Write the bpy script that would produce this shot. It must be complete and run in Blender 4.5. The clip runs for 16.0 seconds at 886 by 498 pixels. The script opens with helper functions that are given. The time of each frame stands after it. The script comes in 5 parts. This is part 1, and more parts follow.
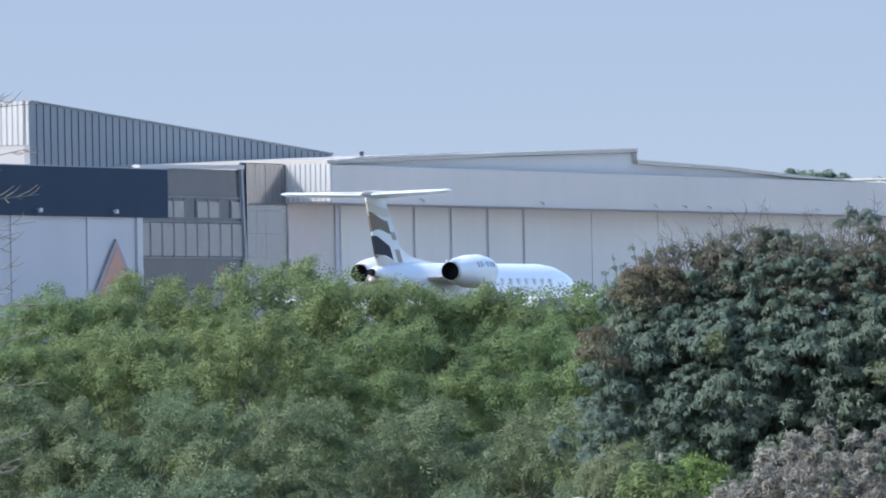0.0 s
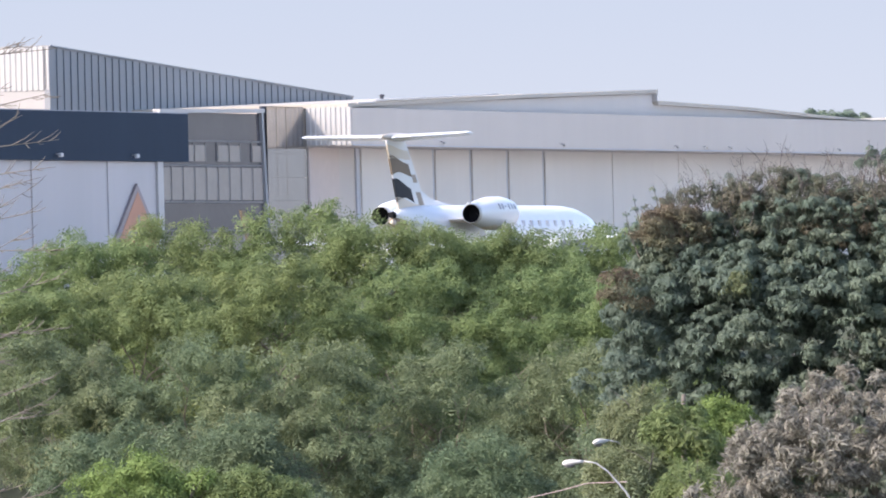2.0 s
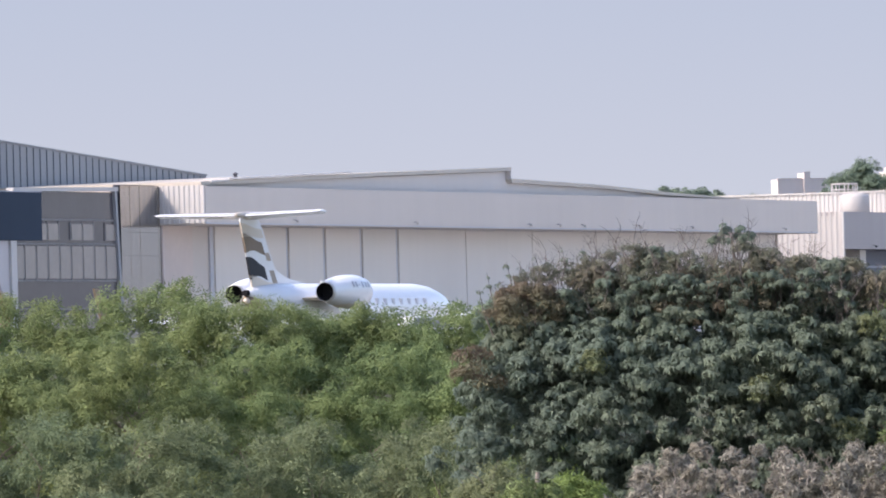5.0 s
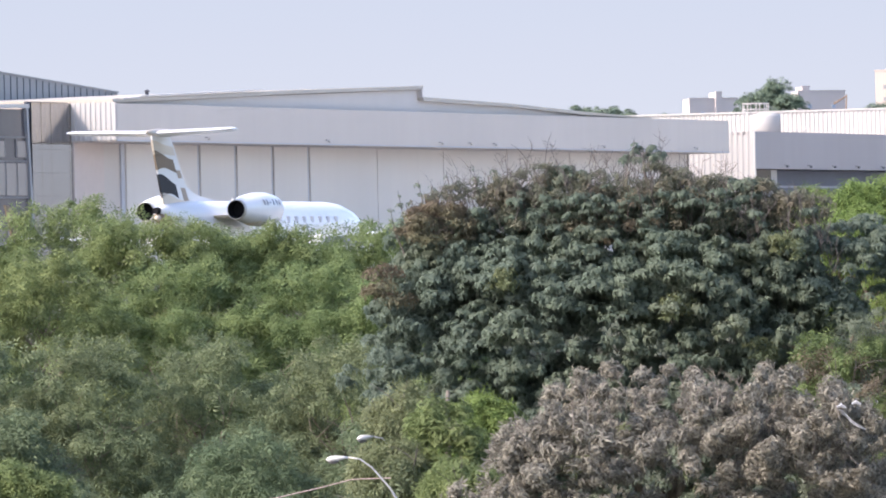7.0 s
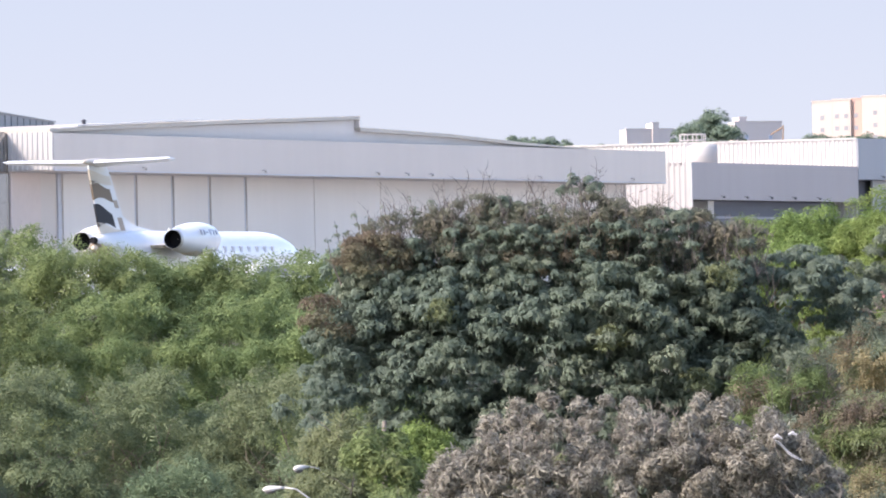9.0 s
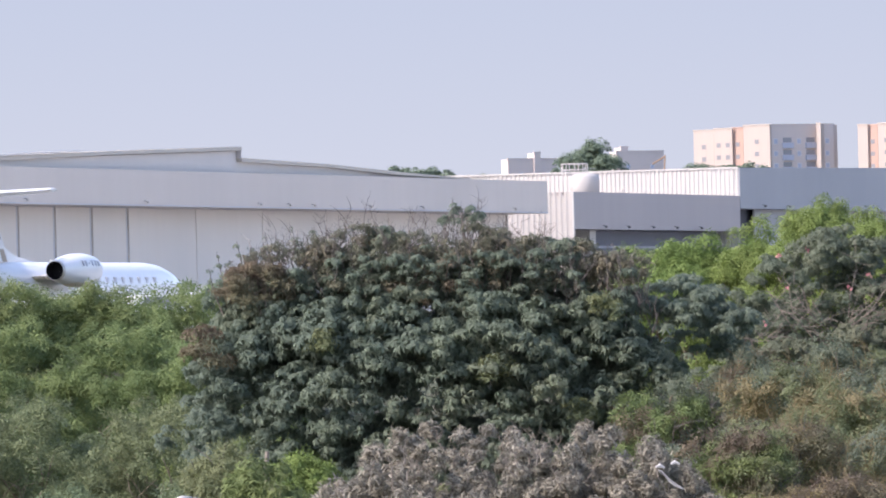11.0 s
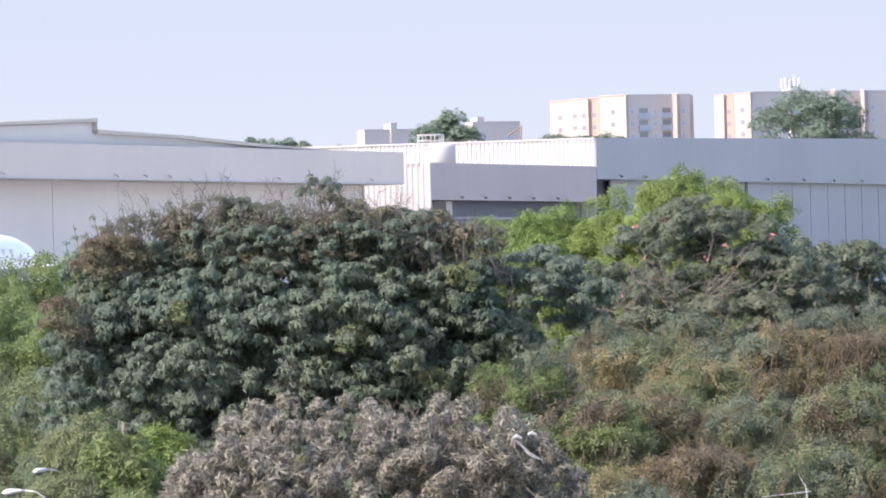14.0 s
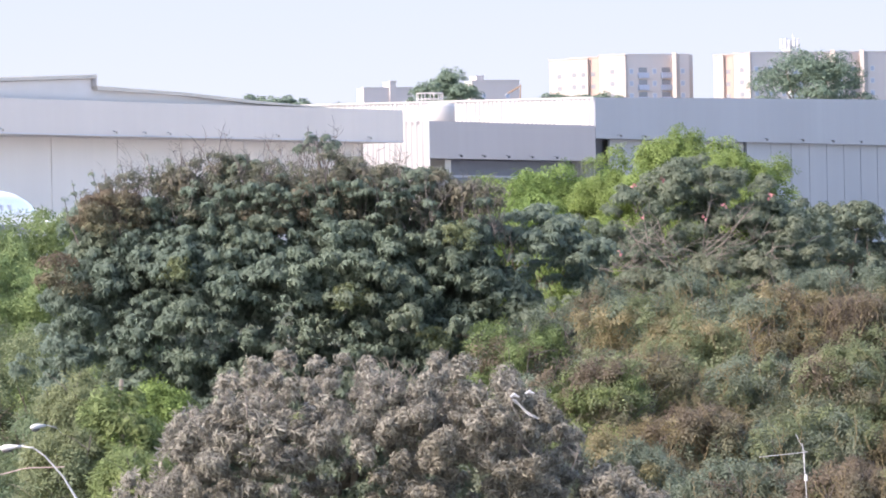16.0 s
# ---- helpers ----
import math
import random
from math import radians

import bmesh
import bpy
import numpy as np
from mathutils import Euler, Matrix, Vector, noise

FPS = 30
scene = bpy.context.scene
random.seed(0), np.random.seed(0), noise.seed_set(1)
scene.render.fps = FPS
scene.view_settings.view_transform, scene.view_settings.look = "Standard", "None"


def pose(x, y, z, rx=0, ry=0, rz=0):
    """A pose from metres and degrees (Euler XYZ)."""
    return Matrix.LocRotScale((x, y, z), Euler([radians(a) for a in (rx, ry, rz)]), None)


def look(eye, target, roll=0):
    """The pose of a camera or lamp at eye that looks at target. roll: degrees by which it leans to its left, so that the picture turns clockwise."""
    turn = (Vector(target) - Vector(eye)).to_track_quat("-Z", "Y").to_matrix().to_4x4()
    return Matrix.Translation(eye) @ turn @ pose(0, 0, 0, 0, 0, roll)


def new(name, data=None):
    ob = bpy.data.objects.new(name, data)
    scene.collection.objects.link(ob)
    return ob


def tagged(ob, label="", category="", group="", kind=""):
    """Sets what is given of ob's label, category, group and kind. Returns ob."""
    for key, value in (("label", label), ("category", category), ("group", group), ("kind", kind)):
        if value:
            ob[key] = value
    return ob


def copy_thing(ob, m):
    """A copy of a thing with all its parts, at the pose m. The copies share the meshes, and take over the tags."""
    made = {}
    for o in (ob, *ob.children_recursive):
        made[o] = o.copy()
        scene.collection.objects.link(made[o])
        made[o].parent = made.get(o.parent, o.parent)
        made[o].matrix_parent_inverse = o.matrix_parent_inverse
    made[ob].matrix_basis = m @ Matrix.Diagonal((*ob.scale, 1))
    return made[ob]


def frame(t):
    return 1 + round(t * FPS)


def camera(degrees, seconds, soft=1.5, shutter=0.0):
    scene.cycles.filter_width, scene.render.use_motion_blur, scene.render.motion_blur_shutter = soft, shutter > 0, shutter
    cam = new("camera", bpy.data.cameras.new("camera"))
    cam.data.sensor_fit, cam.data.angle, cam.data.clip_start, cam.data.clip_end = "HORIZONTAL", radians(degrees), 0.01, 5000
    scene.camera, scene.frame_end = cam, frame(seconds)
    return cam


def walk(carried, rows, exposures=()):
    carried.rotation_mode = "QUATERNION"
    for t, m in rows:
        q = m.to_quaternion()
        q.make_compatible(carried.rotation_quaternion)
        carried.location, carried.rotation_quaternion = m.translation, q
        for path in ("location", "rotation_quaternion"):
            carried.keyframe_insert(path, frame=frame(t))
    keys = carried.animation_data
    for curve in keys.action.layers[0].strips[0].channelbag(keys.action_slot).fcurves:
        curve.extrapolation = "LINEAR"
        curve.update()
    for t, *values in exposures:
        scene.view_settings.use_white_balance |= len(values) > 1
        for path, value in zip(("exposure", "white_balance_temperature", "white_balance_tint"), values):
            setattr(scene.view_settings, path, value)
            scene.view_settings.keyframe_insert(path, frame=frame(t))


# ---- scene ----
cam = camera(5.0, 16.0, soft=1.9)
PATH = [
    (0.0, pose(0, 0, 0.5, 90.6794, 1.034, 1.2071)),
    (0.5, pose(0, 0, 0.5, 90.6636, 1.087, 0.8820)),
    (1.0, pose(0, 0, 0.5, 90.5677, 1.241, 0.7602)),
    (1.5, pose(0, 0, 0.5, 90.4226, 1.469, 1.0622)),
    (2.0, pose(0, 0, 0.5, 90.3567, 1.417, 1.3298)),
    (2.5, pose(0, 0, 0.5, 90.4442, 1.392, 1.1223)),
    (3.0, pose(0, 0, 0.5, 90.3490, 1.305, 0.9230)),
    (3.5, pose(0, 0, 0.5, 90.4872, 1.383, 0.7835)),
    (3.7, pose(0, 0, 0.5, 90.4982, 1.371, 0.7085)),
    (5.8, pose(0, 0, 0.5, 90.9025, 1.540, 0.4309)),
    (6.0, pose(0, 0, 0.5, 90.8788, 1.491, 0.3860)),
    (6.5, pose(0, 0, 0.5, 90.4857, 1.366, 0.1518)),
    (7.0, pose(0, 0, 0.5, 90.3031, 1.298, -0.0000)),
    (7.5, pose(0, 0, 0.5, 90.3518, 1.483, -0.2101)),
    (8.0, pose(0, 0, 0.5, 90.2661, 1.129, -0.2846)),
    (8.2, pose(0, 0, 0.5, 90.4987, 1.119, -0.2651)),
    (10.3, pose(0, 0, 0.5, 90.3977, 1.317, -0.6150)),
    (10.5, pose(0, 0, 0.5, 90.4474, 1.175, -0.7236)),
    (11.0, pose(0, 0, 0.5, 90.6216, 1.381, -1.0224)),
    (11.5, pose(0, 0, 0.5, 90.5613, 1.238, -1.0077)),
    (12.0, pose(0, 0, 0.5, 90.4691, 1.024, -1.2460)),
    (12.5, pose(0, 0, 0.5, 90.3823, 1.126, -1.5390)),
    (13.0, pose(0, 0, 0.5, 90.4022, 1.103, -1.5214)),
    (13.5, pose(0, 0, 0.5, 90.4428, 1.201, -1.7475)),
    (14.0, pose(0, 0, 0.5, 90.4375, 1.521, -1.8315)),
    (14.5, pose(0, 0, 0.5, 90.3880, 1.676, -1.7885)),
    (15.0, pose(0, 0, 0.5, 90.3930, 1.402, -1.9572)),
    (15.5, pose(0, 0, 0.5, 90.3018, 1.233, -1.9569)),
    (16.0, pose(0, 0, 0.5, 90.2022, 1.187, -1.8421)),
]
EXPOSURES = [(0.0, 1.14, 5800, 11), (1.0, 1.23, 6170, 14), (1.6, 1.40, 6470, 17), (2.5, 1.54, 6790, 20),
             (3.7, 1.54, 6790, 21), (5.9, 1.07, 6790, 21), (6.5, 1.12, 6790, 21), (7.0, 1.52, 6790, 20),
             (8.2, 1.62, 6790, 20), (10.4, 1.57, 6740, 22), (11.2, 1.32, 6690, 22), (12.0, 1.37, 6690, 22), (12.5, 1.47, 6690, 21), (14.0, 1.64, 6690, 21), (15.5, 1.72, 6690, 21), (16.0, 1.81, 6740, 21)]
walk(cam, PATH, EXPOSURES)

# ---- light ----
SUN_EL, SUN_AZ = 40.0, 240.0           # degrees; azimuth clockwise from +y
world = bpy.data.worlds.new("sky")
scene.world = world
world.use_nodes = True
wn, wl = world.node_tree.nodes, world.node_tree.links
wn.clear()
sky = wn.new("ShaderNodeTexSky")
sky.sky_type = "NISHITA"
sky.sun_disc = False
sky.sun_elevation, sky.sun_rotation = radians(SUN_EL), radians(SUN_AZ)
sky.altitude, sky.air_density, sky.dust_density, sky.ozone_density = 600, 1.0, 2.6, 1.5
bg = wn.new("ShaderNodeBackground")
bg.inputs["Strength"].default_value = 0.15
out = wn.new("ShaderNodeOutputWorld")
wl.new(sky.outputs[0], bg.inputs[0])
wl.new(bg.outputs[0], out.inputs[0])
sun_data = bpy.data.lights.new("sun", "SUN")
sun_data.energy, sun_data.angle, sun_data.color = 2.25, radians(2.5), (1.0, 0.94, 0.85)
sun = new("sun", sun_data)
az, el = radians(SUN_AZ), radians(SUN_EL)
sun_dir = Vector((math.sin(az) * math.cos(el), math.cos(az) * math.cos(el), math.sin(el)))
sun.matrix_world = look(sun_dir * 300 + Vector((0, 300, 0)), Vector((0, 300, 0)))


# ---- materials ----
def material(name, colour, rough=0.6, metal=0.0, vary=0.12, grain=3.0, stain=0.15, bump=0.1, streak=False, island=0.0, trans=0.0, hue=0.0, second=None, spec=0.5):
    """A surface with fine grain, broad stains and a little relief; island varies piece by piece."""
    m = bpy.data.materials.new(name)
    m.use_nodes = True
    n, l = m.node_tree.nodes, m.node_tree.links
    b = n["Principled BSDF"]
    b.inputs["Roughness"].default_value, b.inputs["Metallic"].default_value = rough, metal
    b.inputs["Specular IOR Level"].default_value = spec
    tc = n.new("ShaderNodeTexCoord")
    mp = n.new("ShaderNodeMapping")
    l.new(tc.outputs["Object"], mp.inputs[0])
    if streak:
        mp.inputs["Scale"].default_value = (1.0, 1.0, 0.12)
    fine = n.new("ShaderNodeTexNoise")
    fine.inputs["Scale"].default_value, fine.inputs["Detail"].default_value = grain, 6
    broad = n.new("ShaderNodeTexNoise")
    broad.inputs["Scale"].default_value, broad.inputs["Detail"].default_value = grain * 0.13, 4
    l.new(mp.outputs[0], fine.inputs[0])
    l.new(mp.outputs[0], broad.inputs[0])
    base = n.new("ShaderNodeRGB")
    base.outputs[0].default_value = (*colour, 1)
    colour_out = base.outputs[0]
    if second:
        mix = n.new("ShaderNodeMix")
        mix.data_type = "RGBA"
        ramp = n.new("ShaderNodeMapRange")
        ramp.inputs[1].default_value, ramp.inputs[2].default_value = 0.45, 0.62
        l.new(broad.outputs[0], ramp.inputs[0])
        l.new(ramp.outputs[0], mix.inputs[0])
        l.new(colour_out, mix.inputs[6])
        mix.inputs[7].default_value = (*second, 1)
        colour_out = mix.outputs[2]
    hsv = n.new("ShaderNodeHueSaturation")
    l.new(colour_out, hsv.inputs["Color"])
    value = n.new("ShaderNodeMath")
    value.operation = "MULTIPLY_ADD"
    l.new(fine.outputs[0], value.inputs[0])
    value.inputs[1].default_value, value.inputs[2].default_value = 2 * vary, 1 - vary
    value2 = n.new("ShaderNodeMath")
    value2.operation = "MULTIPLY_ADD"
    l.new(broad.outputs[0], value2.inputs[0])
    value2.inputs[1].default_value, value2.inputs[2].default_value = 2 * stain, 1 - stain
    both = n.new("ShaderNodeMath")
    both.operation = "MULTIPLY"
    l.new(value.outputs[0], both.inputs[0])
    l.new(value2.outputs[0], both.inputs[1])
    last = both.outputs[0]
    if island:
        geo = n.new("ShaderNodeNewGeometry")
        isl = n.new("ShaderNodeMath")
        isl.operation = "MULTIPLY_ADD"
        l.new(geo.outputs["Random Per Island"], isl.inputs[0])
        isl.inputs[1].default_value, isl.inputs[2].default_value = 2 * island, 1 - island
        more = n.new("ShaderNodeMath")
        more.operation = "MULTIPLY"
        l.new(last, more.inputs[0])
        l.new(isl.outputs[0], more.inputs[1])
        last = more.outputs[0]
        if hue:
            info = n.new("ShaderNodeObjectInfo")
            h = n.new("ShaderNodeMath")
            h.operation = "MULTIPLY_ADD"
            l.new(info.outputs["Random"], h.inputs[0])
            h.inputs[1].default_value, h.inputs[2].default_value = 2 * hue, 0.5 - hue
            l.new(h.outputs[0], hsv.inputs["Hue"])
    l.new(last, hsv.inputs["Value"])
    l.new(hsv.outputs[0], b.inputs["Base Color"])
    if bump:
        bp = n.new("ShaderNodeBump")
        bp.inputs["Strength"].default_value, bp.inputs["Distance"].default_value = bump, 0.02
        l.new(fine.outputs[0], bp.inputs["Height"])
        l.new(bp.outputs[0], b.inputs["Normal"])
    if trans:
        tr = n.new("ShaderNodeBsdfTranslucent")
        l.new(hsv.outputs[0], tr.inputs[0])
        mx = n.new("ShaderNodeMixShader")
        mx.inputs[0].default_value = trans
        l.new(b.outputs[0], mx.inputs[1])
        l.new(tr.outputs[0], mx.inputs[2])
        l.new(mx.outputs[0], n["Material Output"].inputs[0])
    return m


M = {
    "door": material("door_paint", (0.616, 0.570, 0.515), 0.55, vary=0.04, grain=1.2, stain=0.1, streak=True),
    # White door paint again, darkened so that its colour holds the shade.
    "shaded_door": material("white_door_shaded", (0.415, 0.40, 0.40), 0.55, vary=0.04, grain=1.2, stain=0.1, streak=True),
    "fascia": material("fascia_paint", (0.506, 0.451, 0.400), 0.5, vary=0.04, grain=1.0, stain=0.1, streak=True),
    "gable": material("gable_sheet", (0.50, 0.475, 0.455), 0.5, vary=0.04, grain=1.0, stain=0.1, streak=True),
    "white_sheet": material("white_sheet", (0.41, 0.403, 0.39), 0.45, vary=0.04, grain=1.5, stain=0.06, streak=True),
    "ribbed_grey": material("ribbed_grey", (0.36, 0.345, 0.33), 0.5, vary=0.05, grain=1.5, stain=0.1, streak=True),
    "cream": material("roof_trim", (0.43, 0.39, 0.33), 0.6, vary=0.08, grain=1.5, stain=0.15),
    "beige": material("beige_render", (0.55, 0.47, 0.42), 0.8, vary=0.06, grain=2.0, stain=0.12),
    "seam": material("seam_dark", (0.26, 0.28, 0.32), 0.6, vary=0.1),
    "steel_grey": material("grey_sheet", (0.245, 0.255, 0.268), 0.5, vary=0.06, grain=1.0, stain=0.12, streak=True),
    "post": material("door_post_paint", (0.46, 0.465, 0.49), 0.6, vary=0.08),
    "seam_black": material("seam_black", (0.10, 0.12, 0.15), 0.6),
    "navy": material("navy_panel", (0.026, 0.041, 0.062), 0.8, vary=0.08, grain=1.2, stain=0.12, streak=True, spec=0.15),
    "blue_grey": material("blue_grey_sheet", (0.244, 0.258, 0.280), 0.5, vary=0.05, grain=1.0, stain=0.12, streak=True),
    "annex_grey": material("annex_sheet", (0.288, 0.264, 0.262), 0.5, vary=0.05, grain=1.0, stain=0.1, streak=True),
    # Near-black for shade inside recesses; the dark roof vent has it too.
    "shade_int": material("interior_shade_and_vent", (0.05, 0.055, 0.07), 0.8),
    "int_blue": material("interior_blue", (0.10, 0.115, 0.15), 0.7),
    "orange": material("sign_orange", (0.42, 0.19, 0.11), 0.5, vary=0.06),
    "sign_dark": material("sign_dark", (0.24, 0.20, 0.20), 0.5),
    "mirror_glass": material("mirror_glass", (0.37, 0.362, 0.355), 0.07, 0.9, vary=0.05, grain=0.8, stain=0.1, bump=0.25),
    "smoked_glass": material("smoked_glass", (0.07, 0.066, 0.072), 0.15, 0.0, vary=0.1, stain=0.2, bump=0.0),
    # Beige that paints reflections onto panes of the smoked front.
    "pane_reflection": material("pane_reflection", (0.19, 0.17, 0.155), 0.25, 0.0, vary=0.1, stain=0.2, bump=0.0, island=0.35),
    "mullion": material("mullion", (0.12, 0.115, 0.118), 0.5),
    "aircraft_white": material("aircraft_white", (0.72, 0.73, 0.74), 0.25, vary=0.03, grain=2.0, stain=0.05, bump=0.02),
    "aircraft_beige": material("aircraft_beige", (0.52, 0.46, 0.38), 0.35, vary=0.04, grain=2.0, stain=0.08, bump=0.02),
    "aircraft_brown": material("aircraft_brown", (0.20, 0.15, 0.105), 0.75, vary=0.05, bump=0.02),
    "aircraft_tan": material("aircraft_tan", (0.34, 0.28, 0.22), 0.6, vary=0.05, bump=0.02),
    "aircraft_black": material("aircraft_black", (0.02, 0.022, 0.028), 0.8, vary=0.05, bump=0.02),
    "bare_metal": material("bare_metal", (0.45, 0.44, 0.42), 0.35, 0.8, vary=0.1),
    "exhaust": material("exhaust_dark", (0.012, 0.012, 0.014), 0.9, spec=0.1),
    "rubber": material("rubber", (0.03, 0.03, 0.03), 0.8),
    "apartment_cream": material("apartment_cream", (0.43, 0.38, 0.345), 0.85, vary=0.05, grain=0.4, stain=0.1, streak=True),
    "apartment_grey": material("apartment_grey", (0.57, 0.51, 0.485), 0.85, vary=0.05, grain=0.4, stain=0.1, streak=True),
    "apartment_pink": material("apartment_pink", (0.45, 0.315, 0.265), 0.85, vary=0.05, grain=0.4, stain=0.1),
    "window_dark": material("window_dark", (0.24, 0.25, 0.28), 0.15, vary=0.2, bump=0.0),
    "balcony": material("balcony_blue", (0.38, 0.42, 0.52), 0.5),
    "window_white": material("window_white", (0.60, 0.585, 0.585), 0.4),
    "lamp_white": material("lamp_white", (0.58, 0.57, 0.54), 0.4, vary=0.06, grain=8),
    "galvanised": material("galvanised", (0.48, 0.48, 0.48), 0.45, 0.5, vary=0.12, grain=12),
    "cable": material("cable", (0.42, 0.32, 0.30), 0.7),
    "plastic": material("plastic_sheet", (0.55, 0.55, 0.56), 0.3, vary=0.06, grain=9, trans=0.3),
    "concrete": material("apron_concrete", (0.48, 0.47, 0.45), 0.85, grain=0.8, stain=0.2),
    "asphalt": material("asphalt", (0.05, 0.05, 0.052), 0.9, grain=6, stain=0.2),
    "soil": material("grassy_ground", (0.05, 0.06, 0.03), 0.95, vary=0.25, grain=2.0, stain=0.25, second=(0.08, 0.07, 0.045)),
    "bark": material("bark", (0.17, 0.14, 0.11), 0.9, vary=0.25, grain=14, stain=0.2, bump=0.5),
    "bark_pale": material("bark_pale", (0.19, 0.165, 0.14), 0.9, vary=0.2, grain=14, stain=0.2, bump=0.4),
    # Leaf colours are paler and bluer than real foliage, to imitate haze.
    "leaf_hedge": material("leaf_feathery", (0.171, 0.229, 0.099), 0.65, vary=0.15, grain=1.2, stain=0.25, bump=0, island=0.2, trans=0.42, hue=0.012, second=(0.197, 0.242, 0.099), spec=0.15),
    "leaf_dull": material("leaf_dull_feathery", (0.172, 0.218, 0.121), 0.65, vary=0.15, grain=1.2, stain=0.25, bump=0, island=0.25, trans=0.42, hue=0.012, second=(0.197, 0.223, 0.121), spec=0.15),
    # Darker copy of the feathery leaf, with the low bank's shade in its colour.
    "leaf_shaded": material("leaf_shaded_feathery", (0.139, 0.190, 0.110), 0.65, vary=0.15, grain=1.2, stain=0.25, bump=0, island=0.25, trans=0.4, hue=0.012, second=(0.161, 0.200, 0.110), spec=0.15),
    "leaf_fresh": material("leaf_fresh", (0.177, 0.252, 0.080), 0.65, vary=0.15, grain=1.2, stain=0.2, bump=0, island=0.3, trans=0.35, hue=0.01, second=(0.150, 0.217, 0.075), spec=0.15),
    "leaf_dark": material("leaf_dark", (0.162, 0.214, 0.164), 0.7, vary=0.15, grain=1.0, stain=0.2, bump=0, island=0.22, trans=0.55, hue=0.01, second=(0.182, 0.216, 0.152), spec=0.3),
    "leaf_rust": material("leaf_rust", (0.156, 0.124, 0.088), 0.75, vary=0.2, grain=1.5, stain=0.25, bump=0, island=0.22, trans=0.42, second=(0.152, 0.152, 0.092)),
    "dry_stalk": material("dry_stalk", (0.175, 0.14, 0.072), 0.85, vary=0.2, grain=8, bump=0),
    "timber": material("weathered_timber", (0.22, 0.15, 0.10), 0.9, vary=0.2, grain=6),
    "leaf_olive": material("leaf_yellow_green", (0.176, 0.205, 0.100), 0.65, vary=0.2, grain=1.5, stain=0.25, bump=0, island=0.22, trans=0.42, second=(0.145, 0.180, 0.094)),
    "leaf_gold": material("leaf_gold", (0.232, 0.200, 0.105), 0.7, vary=0.2, grain=1.5, stain=0.25, bump=0, island=0.22, trans=0.42, second=(0.175, 0.170, 0.085)),
    "leaf_dry": material("leaf_dry", (0.255, 0.244, 0.203), 0.8, vary=0.2, grain=1.5, stain=0.25, bump=0, island=0.5, trans=0.4, second=(0.205, 0.190, 0.149), spec=0.3),
    "leaf_flower_tree": material("leaf_mid", (0.142, 0.178, 0.122), 0.65, vary=0.2, grain=1.2, stain=0.25, bump=0, island=0.22, trans=0.42, second=(0.156, 0.174, 0.116)),
    # Skyline leaves, with distance haze mixed into the colour.
    "leaf_far_hazed": material("leaf_far_hazed", (0.150, 0.205, 0.150), 0.85, vary=0.2, grain=0.6, stain=0.25, bump=0, island=0.35, trans=0.3, spec=0.2),
    "leaf_brush": material("leaf_brush", (0.175, 0.192, 0.140), 0.75, vary=0.2, grain=1.3, stain=0.25, bump=0, island=0.22, trans=0.42, second=(0.165, 0.140, 0.099), spec=0.3),
    "petal": material("petal", (0.45, 0.20, 0.20), 0.5, vary=0.1, bump=0, island=0.2, trans=0.3),
    "twig": material("twig", (0.115, 0.10, 0.09), 0.9, vary=0.2, grain=10, bump=0),
    "pale_twig": material("pale_twig", (0.18, 0.16, 0.135), 0.85, vary=0.2, grain=10, bump=0),
}


# ---- builders ----
def link(name, me, mat, parent=None, label="", m=None):
    ob = new(name, me)
    if mat:
        me.materials.append(M[mat])
    if parent:
        ob.parent = parent
    if m is not None:
        ob.matrix_basis = m
    if label:
        ob["label"] = label
    return ob


def part(name, bm, mat, parent=None, label="", smooth=False, m=None):
    me = bpy.data.meshes.new(name)
    bmesh.ops.recalc_face_normals(bm, faces=bm.faces)
    bm.to_mesh(me)
    bm.free()
    if smooth:
        me.polygons.foreach_set("use_smooth", [True] * len(me.polygons))
    return link(name, me, mat, parent, label, m)


def box(x0, x1, y0, y1, z0, z1, bevel=0.0, bm=None):
    bm = bm or bmesh.new()
    v = [bm.verts.new((x, y, z)) for x in (x0, x1) for y in (y0, y1) for z in (z0, z1)]
    fs = [bm.faces.new([v[i] for i in f]) for f in ((0, 1, 3, 2), (4, 6, 7, 5), (0, 4, 5, 1), (2, 3, 7, 6), (0, 2, 6, 4), (1, 5, 7, 3))]
    if bevel:
        bmesh.ops.bevel(bm, geom=list({e for f in fs for e in f.edges}), offset=bevel, segments=1, affect="EDGES")
    return bm


def prism(points, y0, y1, bm=None):
    """A flat outline of (x, z) points, thick from y0 to y1."""
    bm = bm or bmesh.new()
    a = [bm.verts.new((x, y0, z)) for x, z in points]
    b = [bm.verts.new((x, y1, z)) for x, z in points]
    bm.faces.new(a)
    bm.faces.new(b[::-1])
    k = len(points)
    for i in range(k):
        bm.faces.new((a[i], b[i], b[(i + 1) % k], a[(i + 1) % k]))
    return bm


